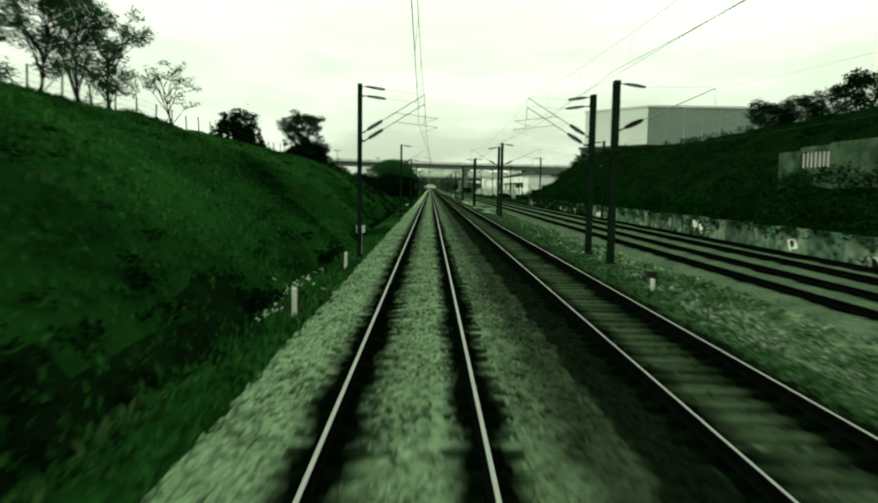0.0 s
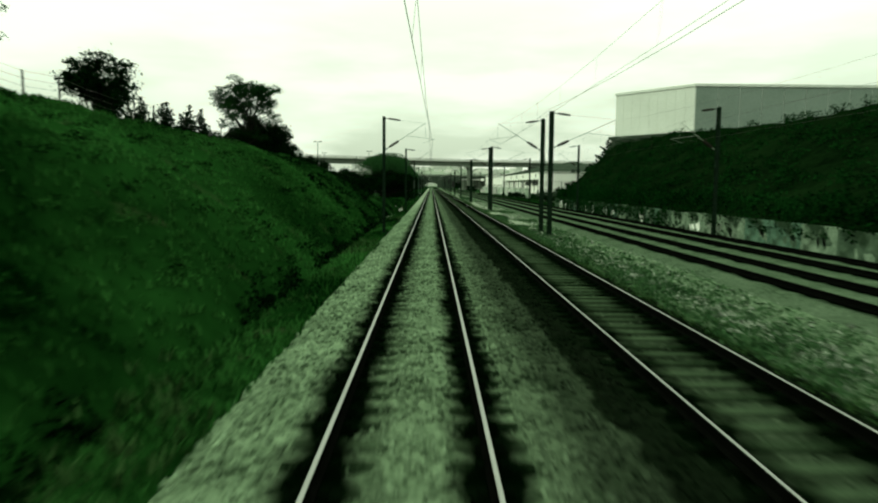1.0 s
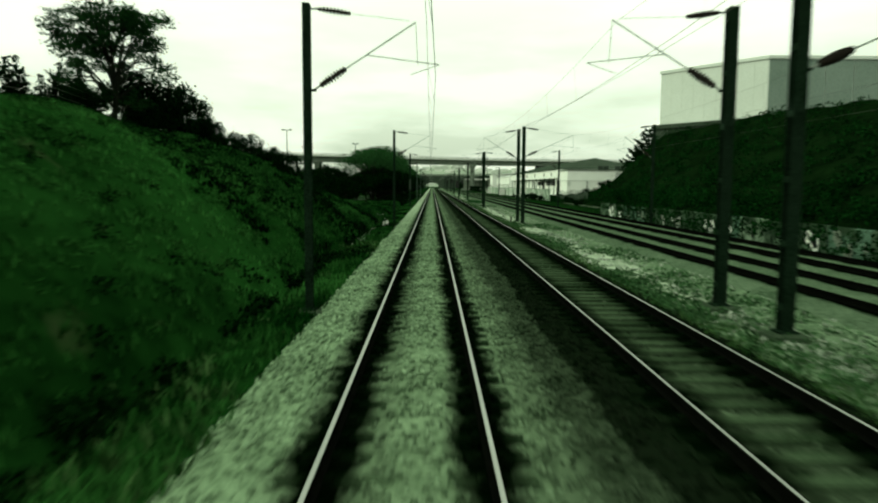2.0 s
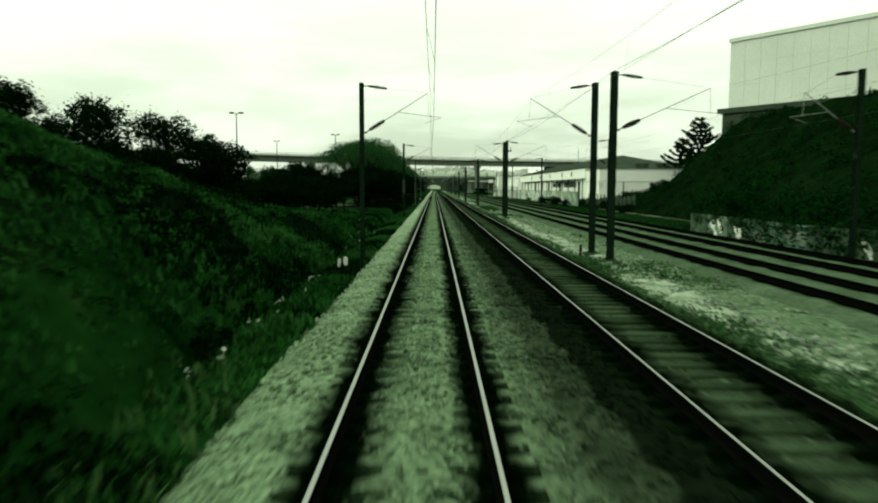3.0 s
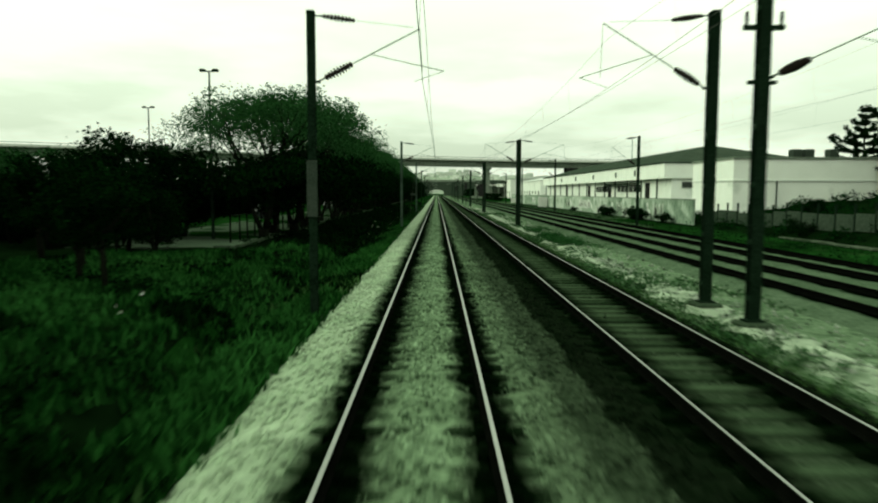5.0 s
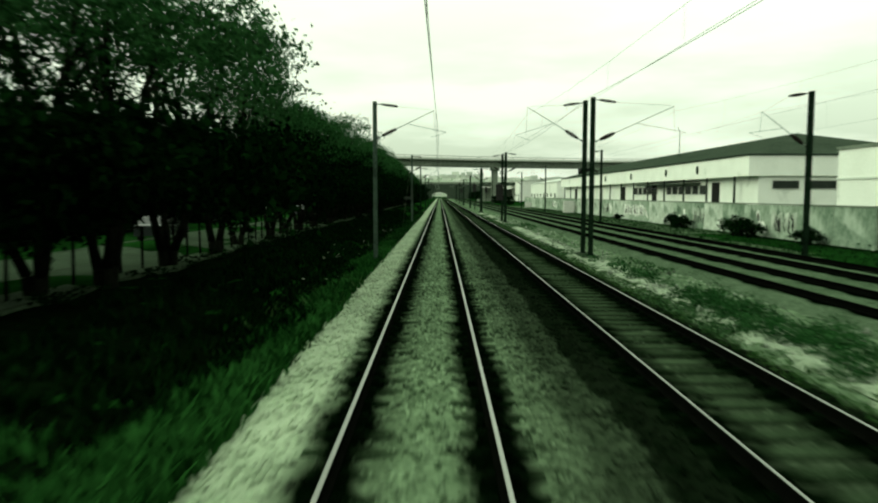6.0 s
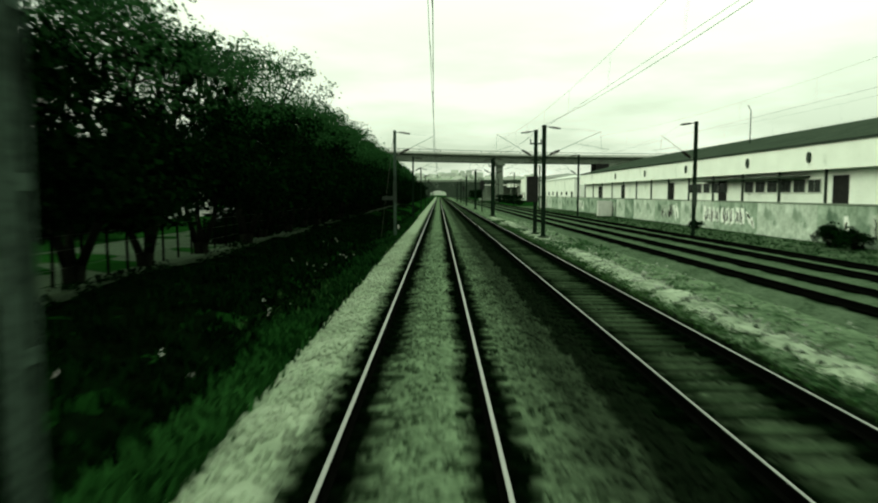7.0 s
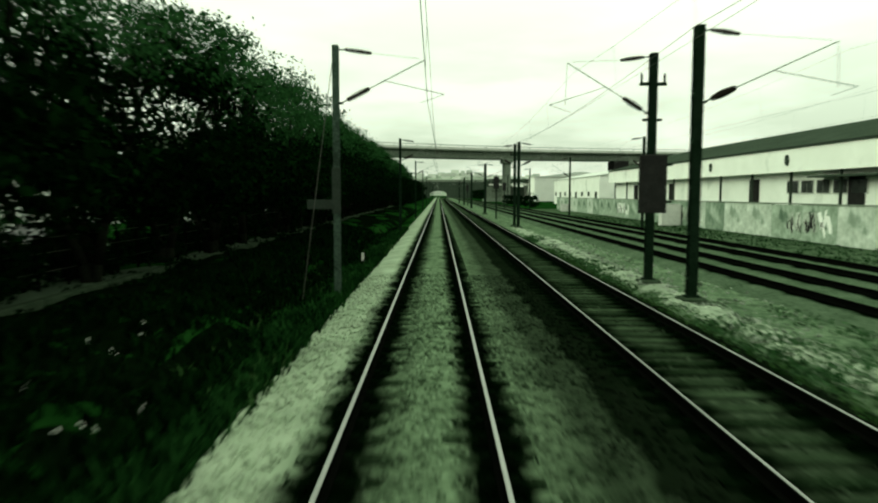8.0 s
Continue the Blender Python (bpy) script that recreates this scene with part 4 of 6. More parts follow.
def tree(name, label, height, clear, spread, seed, leaf=0.3, per=150, material=None, trunk_r=0.14, sparse=0.0, squash=0.6, stems=1, blob=(0.7, 1.25), boughs=8, rise=(0.25, 0.8)):
    """A tapered trunk that forks into limbs, with clumps of leaves round the limb ends. clear: bare trunk's height."""
    r = random.Random(seed)
    t = thing(name, label, "tree")
    blobs, tips = [], []
    trunk = Shape()
    limbs = []
    for s in range(stems):
        lean = Vector((r.uniform(-0.12, 0.12), r.uniform(-0.12, 0.12), 1)) if stems == 1 else Vector((math.cos(s * 6.28 / stems + r.random()) * 0.35, math.sin(s * 6.28 / stems + r.random()) * 0.35, 1))
        p = Vector((0, 0, -0.3))
        pts, rad = [p.copy()], [trunk_r * 1.5]
        nseg = 5
        for i in range(nseg):
            p = p + lean * ((height * 0.62) / nseg) + Vector((r.uniform(-1, 1), r.uniform(-1, 1), 0)) * 0.10
            pts.append(p.copy())
            rad.append(trunk_r * (1 - 0.75 * (i + 1) / nseg))
        trunk.path(pts, rad, 7)
        nl = max(4, int(boughs / stems + 2))
        for k in range(nl):
            f = r.uniform(clear / height, 0.6)
            i = min(nseg - 1, int(f / 0.62 * nseg))
            a = pts[i].lerp(pts[i + 1], r.random())
            ang = k * 2.4 + r.random()
            out = spread * r.uniform(0.45, 0.95)
            e = Vector((a.x + math.cos(ang) * out, a.y + math.sin(ang) * out, a.z + r.uniform(*rise) * (height - a.z)))
            m = a.lerp(e, 0.5) + Vector((r.uniform(-0.2, 0.2), r.uniform(-0.2, 0.2), 0.15 * out))
            limb = Shape().path([a, m, e], [trunk_r * 0.42, trunk_r * 0.26, 0.02], 5)
            for _ in range(3):
                q = m.lerp(e, r.random())
                w = q + Vector((r.uniform(-1, 1), r.uniform(-1, 1), r.uniform(0.1, 0.9))) * spread * 0.33
                limb.path([q, w], [0.03, 0.012], 4)
                tips.append(w)
            limbs.append(limb)
            tips.append(e)
        tips.append(pts[-1] + Vector((0, 0, height * 0.25)))
    for e in tips:
        if r.random() < sparse:
            continue
        rr = spread * 0.33 * r.uniform(*blob)
        blobs.append((e.x, e.y, min(e.z, height - rr * squash), rr, squash))
    part("trunk", trunk, BARK, t, smooth=True)
    for b in limbs:
        part("limb", b, BARK, t)
    c, s = leaf_cloud(blobs, per, leaf, seed)
    v, f = quads(c, s, seed)
    part("crown", array_mesh("crown", v, f, material or LEAF), None, t)
    return t


def bush(name, label, category, height, wide, seed, low=0.0, leaf=0.26, per=110, material=None, stems=3, blobs=16, trunk_r=0.08, dense=1.0):
    """A full crown from low up to height, of many overlapping leaf clumps, on a few leaning stems."""
    r = random.Random(seed)
    t = thing(name, label, category)
    cl = []
    mid, half = (low + height) / 2, (height - low) / 2
    for k in range(blobs):
        u, a, q = r.uniform(-0.9, 0.85), r.uniform(0, 6.283), r.random() ** 0.5
        ring = math.sqrt(max(0.0, 1 - abs(u) ** 2.2)) * q
        rr = wide * r.uniform(0.30, 0.48)
        cl.append((math.cos(a) * ring * (wide - rr * 0.5), math.sin(a) * ring * (wide - rr * 0.5), mid + u * (half - rr * 0.3), rr, 0.75))
    for s in range(stems):
        a = s * 6.283 / stems + r.random()
        o = 0.12 * wide if stems > 1 else 0.0
        foot = Vector((math.cos(a) * o * 0.4, math.sin(a) * o * 0.4, -0.3))
        knee = Vector((math.cos(a) * o * 1.6 + r.uniform(-0.1, 0.1), math.sin(a) * o * 1.6, low + 0.35 * (height - low) * 0.6))
        tip = Vector((math.cos(a) * wide * 0.5, math.sin(a) * wide * 0.5, low + 0.6 * (height - low)))
        part("trunk", Shape().path([foot, knee, tip], [trunk_r * 1.3, trunk_r, trunk_r * 0.4], 7), BARK, t, smooth=True)
    for x, y, z, rr, q in cl[::3]:
        part("limb", Shape().path([(0, 0, max(0.2, low * 0.8)), (x * 0.5, y * 0.5, z * 0.75 + 0.1), (x, y, z)], [trunk_r * 0.5, trunk_r * 0.35, 0.015], 5), BARK, t)
    c, s = leaf_cloud(cl, per, leaf, seed)
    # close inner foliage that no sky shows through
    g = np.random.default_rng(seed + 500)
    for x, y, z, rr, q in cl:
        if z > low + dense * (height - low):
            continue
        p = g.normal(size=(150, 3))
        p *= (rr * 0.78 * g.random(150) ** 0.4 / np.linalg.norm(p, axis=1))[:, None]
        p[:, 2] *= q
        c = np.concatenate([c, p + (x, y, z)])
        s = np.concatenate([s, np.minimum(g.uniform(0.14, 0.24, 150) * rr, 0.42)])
    v, f = quads(c, s, seed)
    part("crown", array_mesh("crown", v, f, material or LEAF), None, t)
    return t


def place(ob, spots, first_kept=True):
    """Put a built thing at the first spot (x, y, z, turn, scale) and copies at the others."""
    for i, (x, y, z, turn, sc) in enumerate(spots):
        m = pose(x, y, z, 0, 0, turn)
        if i == 0:
            ob.matrix_basis = m @ Matrix.Diagonal((sc, sc, sc, 1))
        else:
            c = copy_thing(ob, m)
            c.scale = (sc, sc, sc)


def gz(x, y):
    return float(ground_z(np.array([x]), np.array([y]))[0])


# thin trees on the embankment's crest
for i, (x, y, h, sp) in enumerate([(-16.9, 28.6, 6.6, 1.9), (-16.8, 31.9, 6.8, 1.7), (-16.9, 35.2, 5.4, 1.7), (-18.2, 25.4, 6.5, 2.0), (-19.0, 19.0, 7.5, 2.4)]):
    t = tree("slender_tree", "slender tree with thin light foliage on the embankment crest", h, 0.35, sp * 1.1, 20 + i, 0.10, 520, LEAF3, 0.085, 0.0, 0.75, 1, (0.45, 0.95), 26, (0.05, 0.8))
    place(t, [(x, y, gz(x, y), 0, 1)])
t = tree("slender_tree", "small nearly bare tree on the embankment crest", 7.2, 1.2, 2.3, 31, 0.13, 150, LEAF3, 0.10, 0.2, 0.6, 1, (0.5, 1.0), 12)
place(t, [(-20.6, 55.0, gz(-20.6, 55.0), 0, 1)])
t = bush("shrub", "dense round evergreen shrub on the embankment crest", "shrub", 3.3, 2.0, 33, 0.1, 0.16, 420, blobs=26)
place(t, [(-17.1, 61.2, gz(-17.1, 61.2) - 0.2, 0, 1.1)])
t = tree("spreading_tree", "spreading tree with layered open crown on the embankment", 6.5, 0.3, 2.9, 36, 0.13, 420, LEAF2, 0.17, 0.0, 0.5, 1, (0.5, 0.9), 30, (0.02, 0.8))
place(t, [(-16.0, 86.0, gz(-16.0, 86) - 0.1, 0, 1)])
t = bush("shrub", "low dark bush along the top of the slope", "shrub", 2.6, 2.2, 39, 0.0, 0.16, 330)
place(t, [(-16.3, 84.0, gz(-16.3, 84.0) - 0.2, 300, 0.7), (-15.8, 89.5, gz(-15.8, 89.5) - 0.2, 0, 1.25), (-15.6, 93.5, gz(-15.6, 93.5) - 0.2, 70, 1.1), (-15.8, 98, gz(-15.8, 98) - 0.2, 130, 0.9),
          (-16.2, 102, gz(-16.2, 102) - 0.2, 200, 0.8), (-18.5, 97, gz(-18.5, 97), 250, 1.0), (-17.0, 107, gz(-17.0, 107), 10, 0.8), (-18, 113, gz(-18, 113), 90, 0.9)])


def conifer(seed, h):
    """A pointed conifer: straight trunk and ragged clumps that shrink towards the tip."""
    r = random.Random(seed)
    t = thing("conifer", "small dark pointed conifer behind the embankment crest", "tree", group="conifers behind the crest")
    part("trunk", Shape().tube((0, 0, -0.3), (0, 0, h * 0.9), 0.10, 0.02, 7), BARK, t)
    blobs = [(r.uniform(-0.25, 0.25), r.uniform(-0.25, 0.25), h * (0.12 + 0.84 * k / 9), 0.30 * h * (1.08 - 0.85 * k / 9) * r.uniform(0.8, 1.15), 0.9) for k in range(10)]
    c, s = leaf_cloud(blobs, 320, 0.24, seed)
    v, f = quads(c, s, seed)
    part("crown", array_mesh("crown", v, f, LEAF), None, t)
    return t


place(conifer(41, 5.0), [(-29.3 + 0.48 * k + 0.3 * math.sin(k * 2.2), 92.5 + 0.9 * k, gz(-27, 96), k * 67, 0.92 + 0.14 * math.sin(k * 1.7)) for k in range(10)])

# dark wood where the cutting ends
t = bush("wood_tree", "dense dark broadleaf tree at the end of the cutting", "tree", 8.4, 4.2, 50, 0.3, 0.19, 190, LEAF, 2, 26, 0.16)
place(t, [(-26, 128, gz(-26, 128) - 0.2, 0, 1.0), (-31, 121, gz(-31, 121), 40, 0.98), (-22.5, 134, gz(-22.5, 134), 120, 0.98), (-20, 135.5, gz(-20, 135.5), 20, 0.82), (-36, 128, gz(-36, 128), 180, 1.0),
          (-29, 138, gz(-29, 138), 260, 0.8), (-40, 138, gz(-40, 138), 300, 1.0), (-48, 135, gz(-48, 135), 30, 1.1), (-44, 122, gz(-44, 122), 75, 1.0), (-38, 114, gz(-38, 114), 110, 0.95)])
t = bush("wood_tree", "low bushy dark tree beside the meadow", "tree", 5.0, 2.6, 53, 0.5, 0.17, 240, LEAF, 2, 22, 0.11)
place(t, [(-14 - 4.0 * k, 156.5 + (k % 2) * 1.5, -0.1, k * 50, (0.52 if 1 < k < 7 else 0.85) + 0.1 * (k % 3)) for k in range(12)] + [(-18.0, 136.5, gz(-18.0, 136.5), 0, 1.3), (-17.0, 162.5, -0.1, 80, 1.25), (-15.0, 166, -0.1, 180, 1.2), (-20.5, 167, -0.1, 10, 1.1), (-36, 166, -0.1, 30, 1.2), (-42, 164, -0.1, 90, 1.2), (-17, 159, -0.1, 340, 0.8), (-21, 160, -0.1, 20, 0.8), (-25, 162, -0.1, 60, 0.85), (-33, 160, -0.1, 20, 1), (-40, 156, -0.1, 140, 1.1),
          (-46, 150, -0.1, 140, 1.1), (-12.4, 156, -0.1, 240, 0.6), (-29, 158, -0.1, 240, 0.85)])
t = bush("small_tree", "small dark tree with a bare slim trunk at the meadow's edge", "tree", 3.1, 1.35, 57, 1.15, 0.14, 330, LEAF, 1, 14, 0.08)
place(t, [(-8.6 - 1.75 * k + 0.5 * math.sin(k * 2.3), 143.5 + 1.4 * math.sin(k * 1.7), gz(-8.6 - 1.75 * k, 143.5), k * 73, 0.95 + 0.14 * math.sin(k * 3.1)) for k in range(16)]
      + [(-12.0 - 2.3 * k, 149.0 + 1.8 * math.sin(k * 2.1), gz(-12.0 - 2.3 * k, 149.0), k * 41, 1.15 + 0.15 * math.sin(k * 1.3)) for k in range(14)])
t = bush("green_tree", "lighter green leafy tree behind the dark shrubs", "tree", 6.2, 3.0, 55, 0.4, 0.17, 240, LEAF3, 2, 18, 0.11)
place(t, [(-34, 170, -0.1, 0, 0.9), (-39, 176, -0.1, 90, 0.95), (-44, 170, -0.1, 200, 1.0), (-30, 172, -0.1, 20, 1.05), (-26, 170, -0.1, 140, 1.05), (-22.5, 171, -0.1, 250, 0.95), (-23.5, 163, -0.1, 60, 0.95), (-27.5, 165, -0.1, 300, 1.0), (-31.5, 164, -0.1, 200, 0.95)])

def umbrella_tree(height, spread, seed, per, top_clumps, low_clumps, label, low_top=0.66):
    """A forked street tree: leaning stems, a wide thin dome of foliage on top, and hanging clumps below it in a shade
    colour.
    """
    r = random.Random(seed)
    t = thing("street_tree", label, "tree")
    tops, lows = [], []
    for _ in range(top_clumps):
        a, q = r.uniform(0, 6.283), math.sqrt(r.random())
        rr = spread * r.uniform(0.17, 0.30)
        tops.append((math.cos(a) * q * (spread - 0.5 * rr), math.sin(a) * q * (spread - 0.5 * rr), height * (1.0 - 0.26 * q ** 3) - rr * 0.5 - r.uniform(0, 0.07) * height, rr, 0.55))
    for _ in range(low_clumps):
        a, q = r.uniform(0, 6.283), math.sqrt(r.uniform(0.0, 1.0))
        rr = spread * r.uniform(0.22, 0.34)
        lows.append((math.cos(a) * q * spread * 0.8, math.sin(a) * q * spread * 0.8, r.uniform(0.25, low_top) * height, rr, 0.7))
    stems = r.choice((2, 3, 3))
    turn = r.random() * 6
    for k in range(stems):
        a = turn + k * 6.283 / stems
        c, s = math.cos(a), math.sin(a)
        pts = [Vector((c * 0.08, s * 0.08, -0.3)), Vector((c * 0.22, s * 0.22, 0.7)), Vector((c * 0.62 + r.uniform(-0.15, 0.15), s * 0.62 + r.uniform(-0.15, 0.15), 1.9)),
               Vector((c * 1.25, s * 1.25 + r.uniform(-0.3, 0.3), 0.45 * height)), Vector((c * spread * 0.45, s * spread * 0.45, 0.80 * height))]
        part("trunk", Shape().path(pts, [0.20, 0.15, 0.12, 0.085, 0.03], 7), BARK, t, smooth=True)
        near = sorted(tops, key=lambda p: (p[0] - pts[4].x) ** 2 + (p[1] - pts[4].y) ** 2)[:5]
        for x, y, z, rr, q in near:
            f = pts[3].lerp(pts[4], r.uniform(0.0, 0.7))
            m = f.lerp(Vector((x, y, z)), 0.5) + Vector((r.uniform(-0.25, 0.25), r.uniform(-0.25, 0.25), -0.15))
            part("limb", Shape().path([f, m, (x, y, z)], [0.06, 0.04, 0.012], 5), BARK, t)
    c, s = leaf_cloud(tops, per * 1.7, 0.14, seed)
    c2, s2 = leaf_cloud(lows, per * 1.15, 0.22, seed + 1)
    g = np.random.default_rng(seed + 500)
    for x, y, z, rr, q in lows:
        p = g.normal(size=(90, 3))
        p *= (rr * 0.78 * g.random(90) ** 0.4 / np.linalg.norm(p, axis=1))[:, None]
        p[:, 2] *= q
        c2 = np.concatenate([c2, p + (x, y, z)])
        s2 = np.concatenate([s2, np.minimum(g.uniform(0.14, 0.24, 90) * rr, 0.36)])
    # Light is put into the leaf colours: pale crown, near-black clumps beneath.
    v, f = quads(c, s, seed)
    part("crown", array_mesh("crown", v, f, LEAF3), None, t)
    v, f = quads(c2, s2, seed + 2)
    part("hanging_foliage", array_mesh("hanging_foliage", v, f, LEAF), None, t, "hanging foliage with the crown's shade put into its colour")
    return t


# the row of street trees with wide crowns that hang low over the verge
LABELS = ("wide umbrella-crowned street tree with forked trunks by the kerb", "full dark street tree with forked trunks by the kerb",
          "street tree with a thin open crown and shade-coloured lower foliage", "tall sparse street tree with bare limbs showing through its crown")
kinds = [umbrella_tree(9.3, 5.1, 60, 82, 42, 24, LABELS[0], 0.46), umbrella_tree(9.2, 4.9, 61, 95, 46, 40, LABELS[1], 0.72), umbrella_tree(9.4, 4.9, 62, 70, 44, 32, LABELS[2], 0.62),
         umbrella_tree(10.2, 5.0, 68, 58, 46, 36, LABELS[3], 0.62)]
r = random.Random(77)
rows = [[(-9.6, 164.5, -0.05, 20, 0.95)], [], [], []]
y = 170.2
i = 0
while y < 352:
    k = 3 if 203 < y < 214 else 2 if 180 < y < 193 or 226 < y < 232 or 239 < y < 246 else (1 if i % 3 and y > 182 else 0)
    rows[k].append(((-9.2 if y < 186 else -9.8) + r.uniform(-0.4, 0.3), y, -0.05, r.uniform(0, 360), r.uniform(0.94, 1.04) * (1.08 if y < 186 else 1.0)))
    y += r.uniform(4.4, 5.8)
    i += 1
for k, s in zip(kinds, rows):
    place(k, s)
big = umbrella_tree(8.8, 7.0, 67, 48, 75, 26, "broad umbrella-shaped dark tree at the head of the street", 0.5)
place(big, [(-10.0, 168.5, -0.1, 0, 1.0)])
t = bush("street_tree", "dense small dark tree across the street", "tree", 6.0, 2.8, 63, 0.6, 0.2, 150, LEAF, 2, 24, 0.12)
place(t, [(-22.5 + r.uniform(-1, 1), y, -0.3, r.uniform(0, 360), r.uniform(0.85, 1.1)) for y in np.arange(172, 345, 6.0) if not 236 < y < 262])
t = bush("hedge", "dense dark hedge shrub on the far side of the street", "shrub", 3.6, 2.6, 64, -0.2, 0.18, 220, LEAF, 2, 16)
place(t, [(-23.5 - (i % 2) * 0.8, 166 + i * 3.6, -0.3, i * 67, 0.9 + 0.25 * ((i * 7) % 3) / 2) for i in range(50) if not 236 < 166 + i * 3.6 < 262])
# Added hedge row that blocks the bright street between the trunks.
t = bush("hedge", "low dark shrub added between the street trees to hide the street", "shrub", 2.3, 1.7, 65, -0.2, 0.16, 260, LEAF, 2, 14)
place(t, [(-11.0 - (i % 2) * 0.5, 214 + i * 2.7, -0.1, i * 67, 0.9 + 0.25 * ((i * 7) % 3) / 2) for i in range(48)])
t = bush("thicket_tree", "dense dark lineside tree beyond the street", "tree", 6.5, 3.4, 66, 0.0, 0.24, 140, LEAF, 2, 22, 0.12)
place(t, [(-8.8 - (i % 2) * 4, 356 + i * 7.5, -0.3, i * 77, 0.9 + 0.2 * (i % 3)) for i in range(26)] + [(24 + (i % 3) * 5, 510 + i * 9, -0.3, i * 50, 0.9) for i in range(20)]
      + [(21.0, 356 + i * 12, -0.3, i * 50, 0.45) for i in range(6)])


def norfolk_pine(seed, h):
    """A tiered araucaria: straight trunk, whorls of level branches that carry upright needles."""
    r = random.Random(seed)
    t = thing("norfolk_pine", "tall tiered araucaria with level branches", "tree")
    part("trunk", Shape().tube((0, 0, -0.4), (0, 0, h), 0.2, 0.03, 8), BARK, t)
    cs = []
    z = h * 0.12
    while z < h - 0.4:
        reach = min(3.6, (h - z) * 0.55 + 0.6) * (1.0 - 0.25 * max(0.0, 0.35 - z / h)) * r.uniform(0.78, 1.12)
        for k in range(r.choice((5, 6, 6, 7))):
            a = k * math.pi / 3 + r.random() * 0.7
            e = reach * r.uniform(0.45, 1.2)
            lift = r.uniform(0.10, 0.42)
            pts = [Vector((math.cos(a) * e * u, math.sin(a) * e * u, z - 0.10 * e * math.sin(math.pi * u) + lift * e * u * u)) for u in (0, 0.35, 0.7, 1.0)]
            part("branch", Shape().path(pts, [0.045, 0.035, 0.022, 0.010], 5), BARK, t)
            for j in range(int(85 * e)):
                u = r.uniform(0.22, 1.0) * 2.999
                q = pts[int(u)].lerp(pts[int(u) + 1], u % 1)
                cs.append(q + Vector((r.gauss(0, 0.11), r.gauss(0, 0.11), r.uniform(-0.05, 0.26))))
        z += r.uniform(0.75, 1.0) * (0.6 + 0.4 * (h - z) / h)
    cs = np.array([tuple(c) for c in cs])
    v, f = quads(cs, np.full(len(cs), 0.31), seed, 0.45)
    part("needles", array_mesh("needles", v, f, LEAF), None, t)
    return t


place(norfolk_pine(70, 11.6), [(42.0, 184.5, 1.8, 0, 1.05)])
place(norfolk_pine(71, 9.8), [(42.5, 194.0, 1.7, 0, 1.0)])

# trees and undergrowth on the right-hand bank
t = bush("shrub", "low rounded dark bush against the yard wall", "shrub", 1.5, 1.3, 84, 0.0, 0.18, 220)
place(t, [(22.3, 216, -0.45, 0, 1.0), (22.4, 214, -0.45, 80, 0.8), (22.3, 200, -0.45, 30, 0.9), (22.4, 202.5, -0.45, 130, 1.1), (22.5, 193, -0.45, 200, 0.8), (22.4, 237, -0.45, 20, 0.6)])
t = bush("shrub", "dark scrubby tree on top of the bank", "shrub", 4.0, 2.4, 80, 0.0, 0.17, 240)
place(t, [(35, 66, gz(35, 66) - 0.2, 40, 0.9), (36, 71, gz(36, 71) - 0.2, 140, 1.0), (35, 60, gz(35, 60) - 0.2, 0, 0.9), (36, 55, gz(36, 55), 90, 1.1), (38, 50, gz(38, 50), 150, 1.1), (35, 46, gz(35, 46), 20, 1.0), (36.5, 40, gz(36, 40), 60, 1.2), (35, 34, gz(35, 34), 200, 1.2),
          (34, 27, gz(34, 27), 260, 1.2), (34, 20, gz(34, 20), 20, 1.2), (31, 158, gz(31, 158) - 0.3, 90, 0.5), (27, 158, gz(27, 158) - 0.3, 30, 0.45),
          (23, 158, gz(23, 158) - 0.3, 30, 0.4), (24, 170, gz(24, 170) - 0.3, 190, 0.4), (28, 176, gz(28, 176) - 0.3, 290, 0.4)])


def undergrowth():
    """Brambles and weeds that hide the bank above the wall."""
    g = np.random.default_rng(90)
    blobs = []
    for _ in range(2000):
        y = g.uniform(-10, 200)
        x = 18.4 + 16 * g.random() ** 1.3
        rr = g.uniform(0.35, 0.95)
        if y > 126 and x < 23.6:
            continue
        blobs.append((x, y, gz(x, y) + rr * 0.25, rr, 0.7))
    for y in np.arange(-10, 124, 0.45):
        x = 18.55 + g.uniform(-0.3, 0.3)
        blobs.append((x, y, 1.45 + g.uniform(-0.15, 0.8), g.uniform(0.45, 0.85), 0.9))
    for y in np.arange(-10, 122, 0.5):
        blobs.append((17.98 + g.uniform(-0.15, 0.15), y, g.uniform(0.5, 1.1), g.uniform(0.25, 0.5), 1.0))
    for y in np.arange(2, 122, 0.9):
        if wavy(0.0, y, 0.31, 1.0) > 0.1:
            blobs.append((17.75 + g.uniform(-0.2, 0.1), y, g.uniform(-0.4, 0.4), g.uniform(0.3, 0.55), 1.0))
    for y in np.arange(76, 115, 0.35):
        blobs.append((17.85 + g.uniform(-0.3, 0.1), y, g.uniform(-0.2, 0.9), g.uniform(0.35, 0.6), 1.0))
    for y in np.arange(-8, 46, 0.6):
        blobs.append((21.0 + g.uniform(-0.5, 0.5), y, 3.5 + g.uniform(-0.4, 0.45), g.uniform(0.5, 0.8), 0.9))
    c, s = leaf_cloud(blobs, 130, 0.19, 91)
    v, f = quads(c, s, 92)
    tagged(new("undergrowth", array_mesh("undergrowth", v, f, BRAMBLE)), "dark brambles and weeds covering the bank", "undergrowth", kind="stuff")


undergrowth()


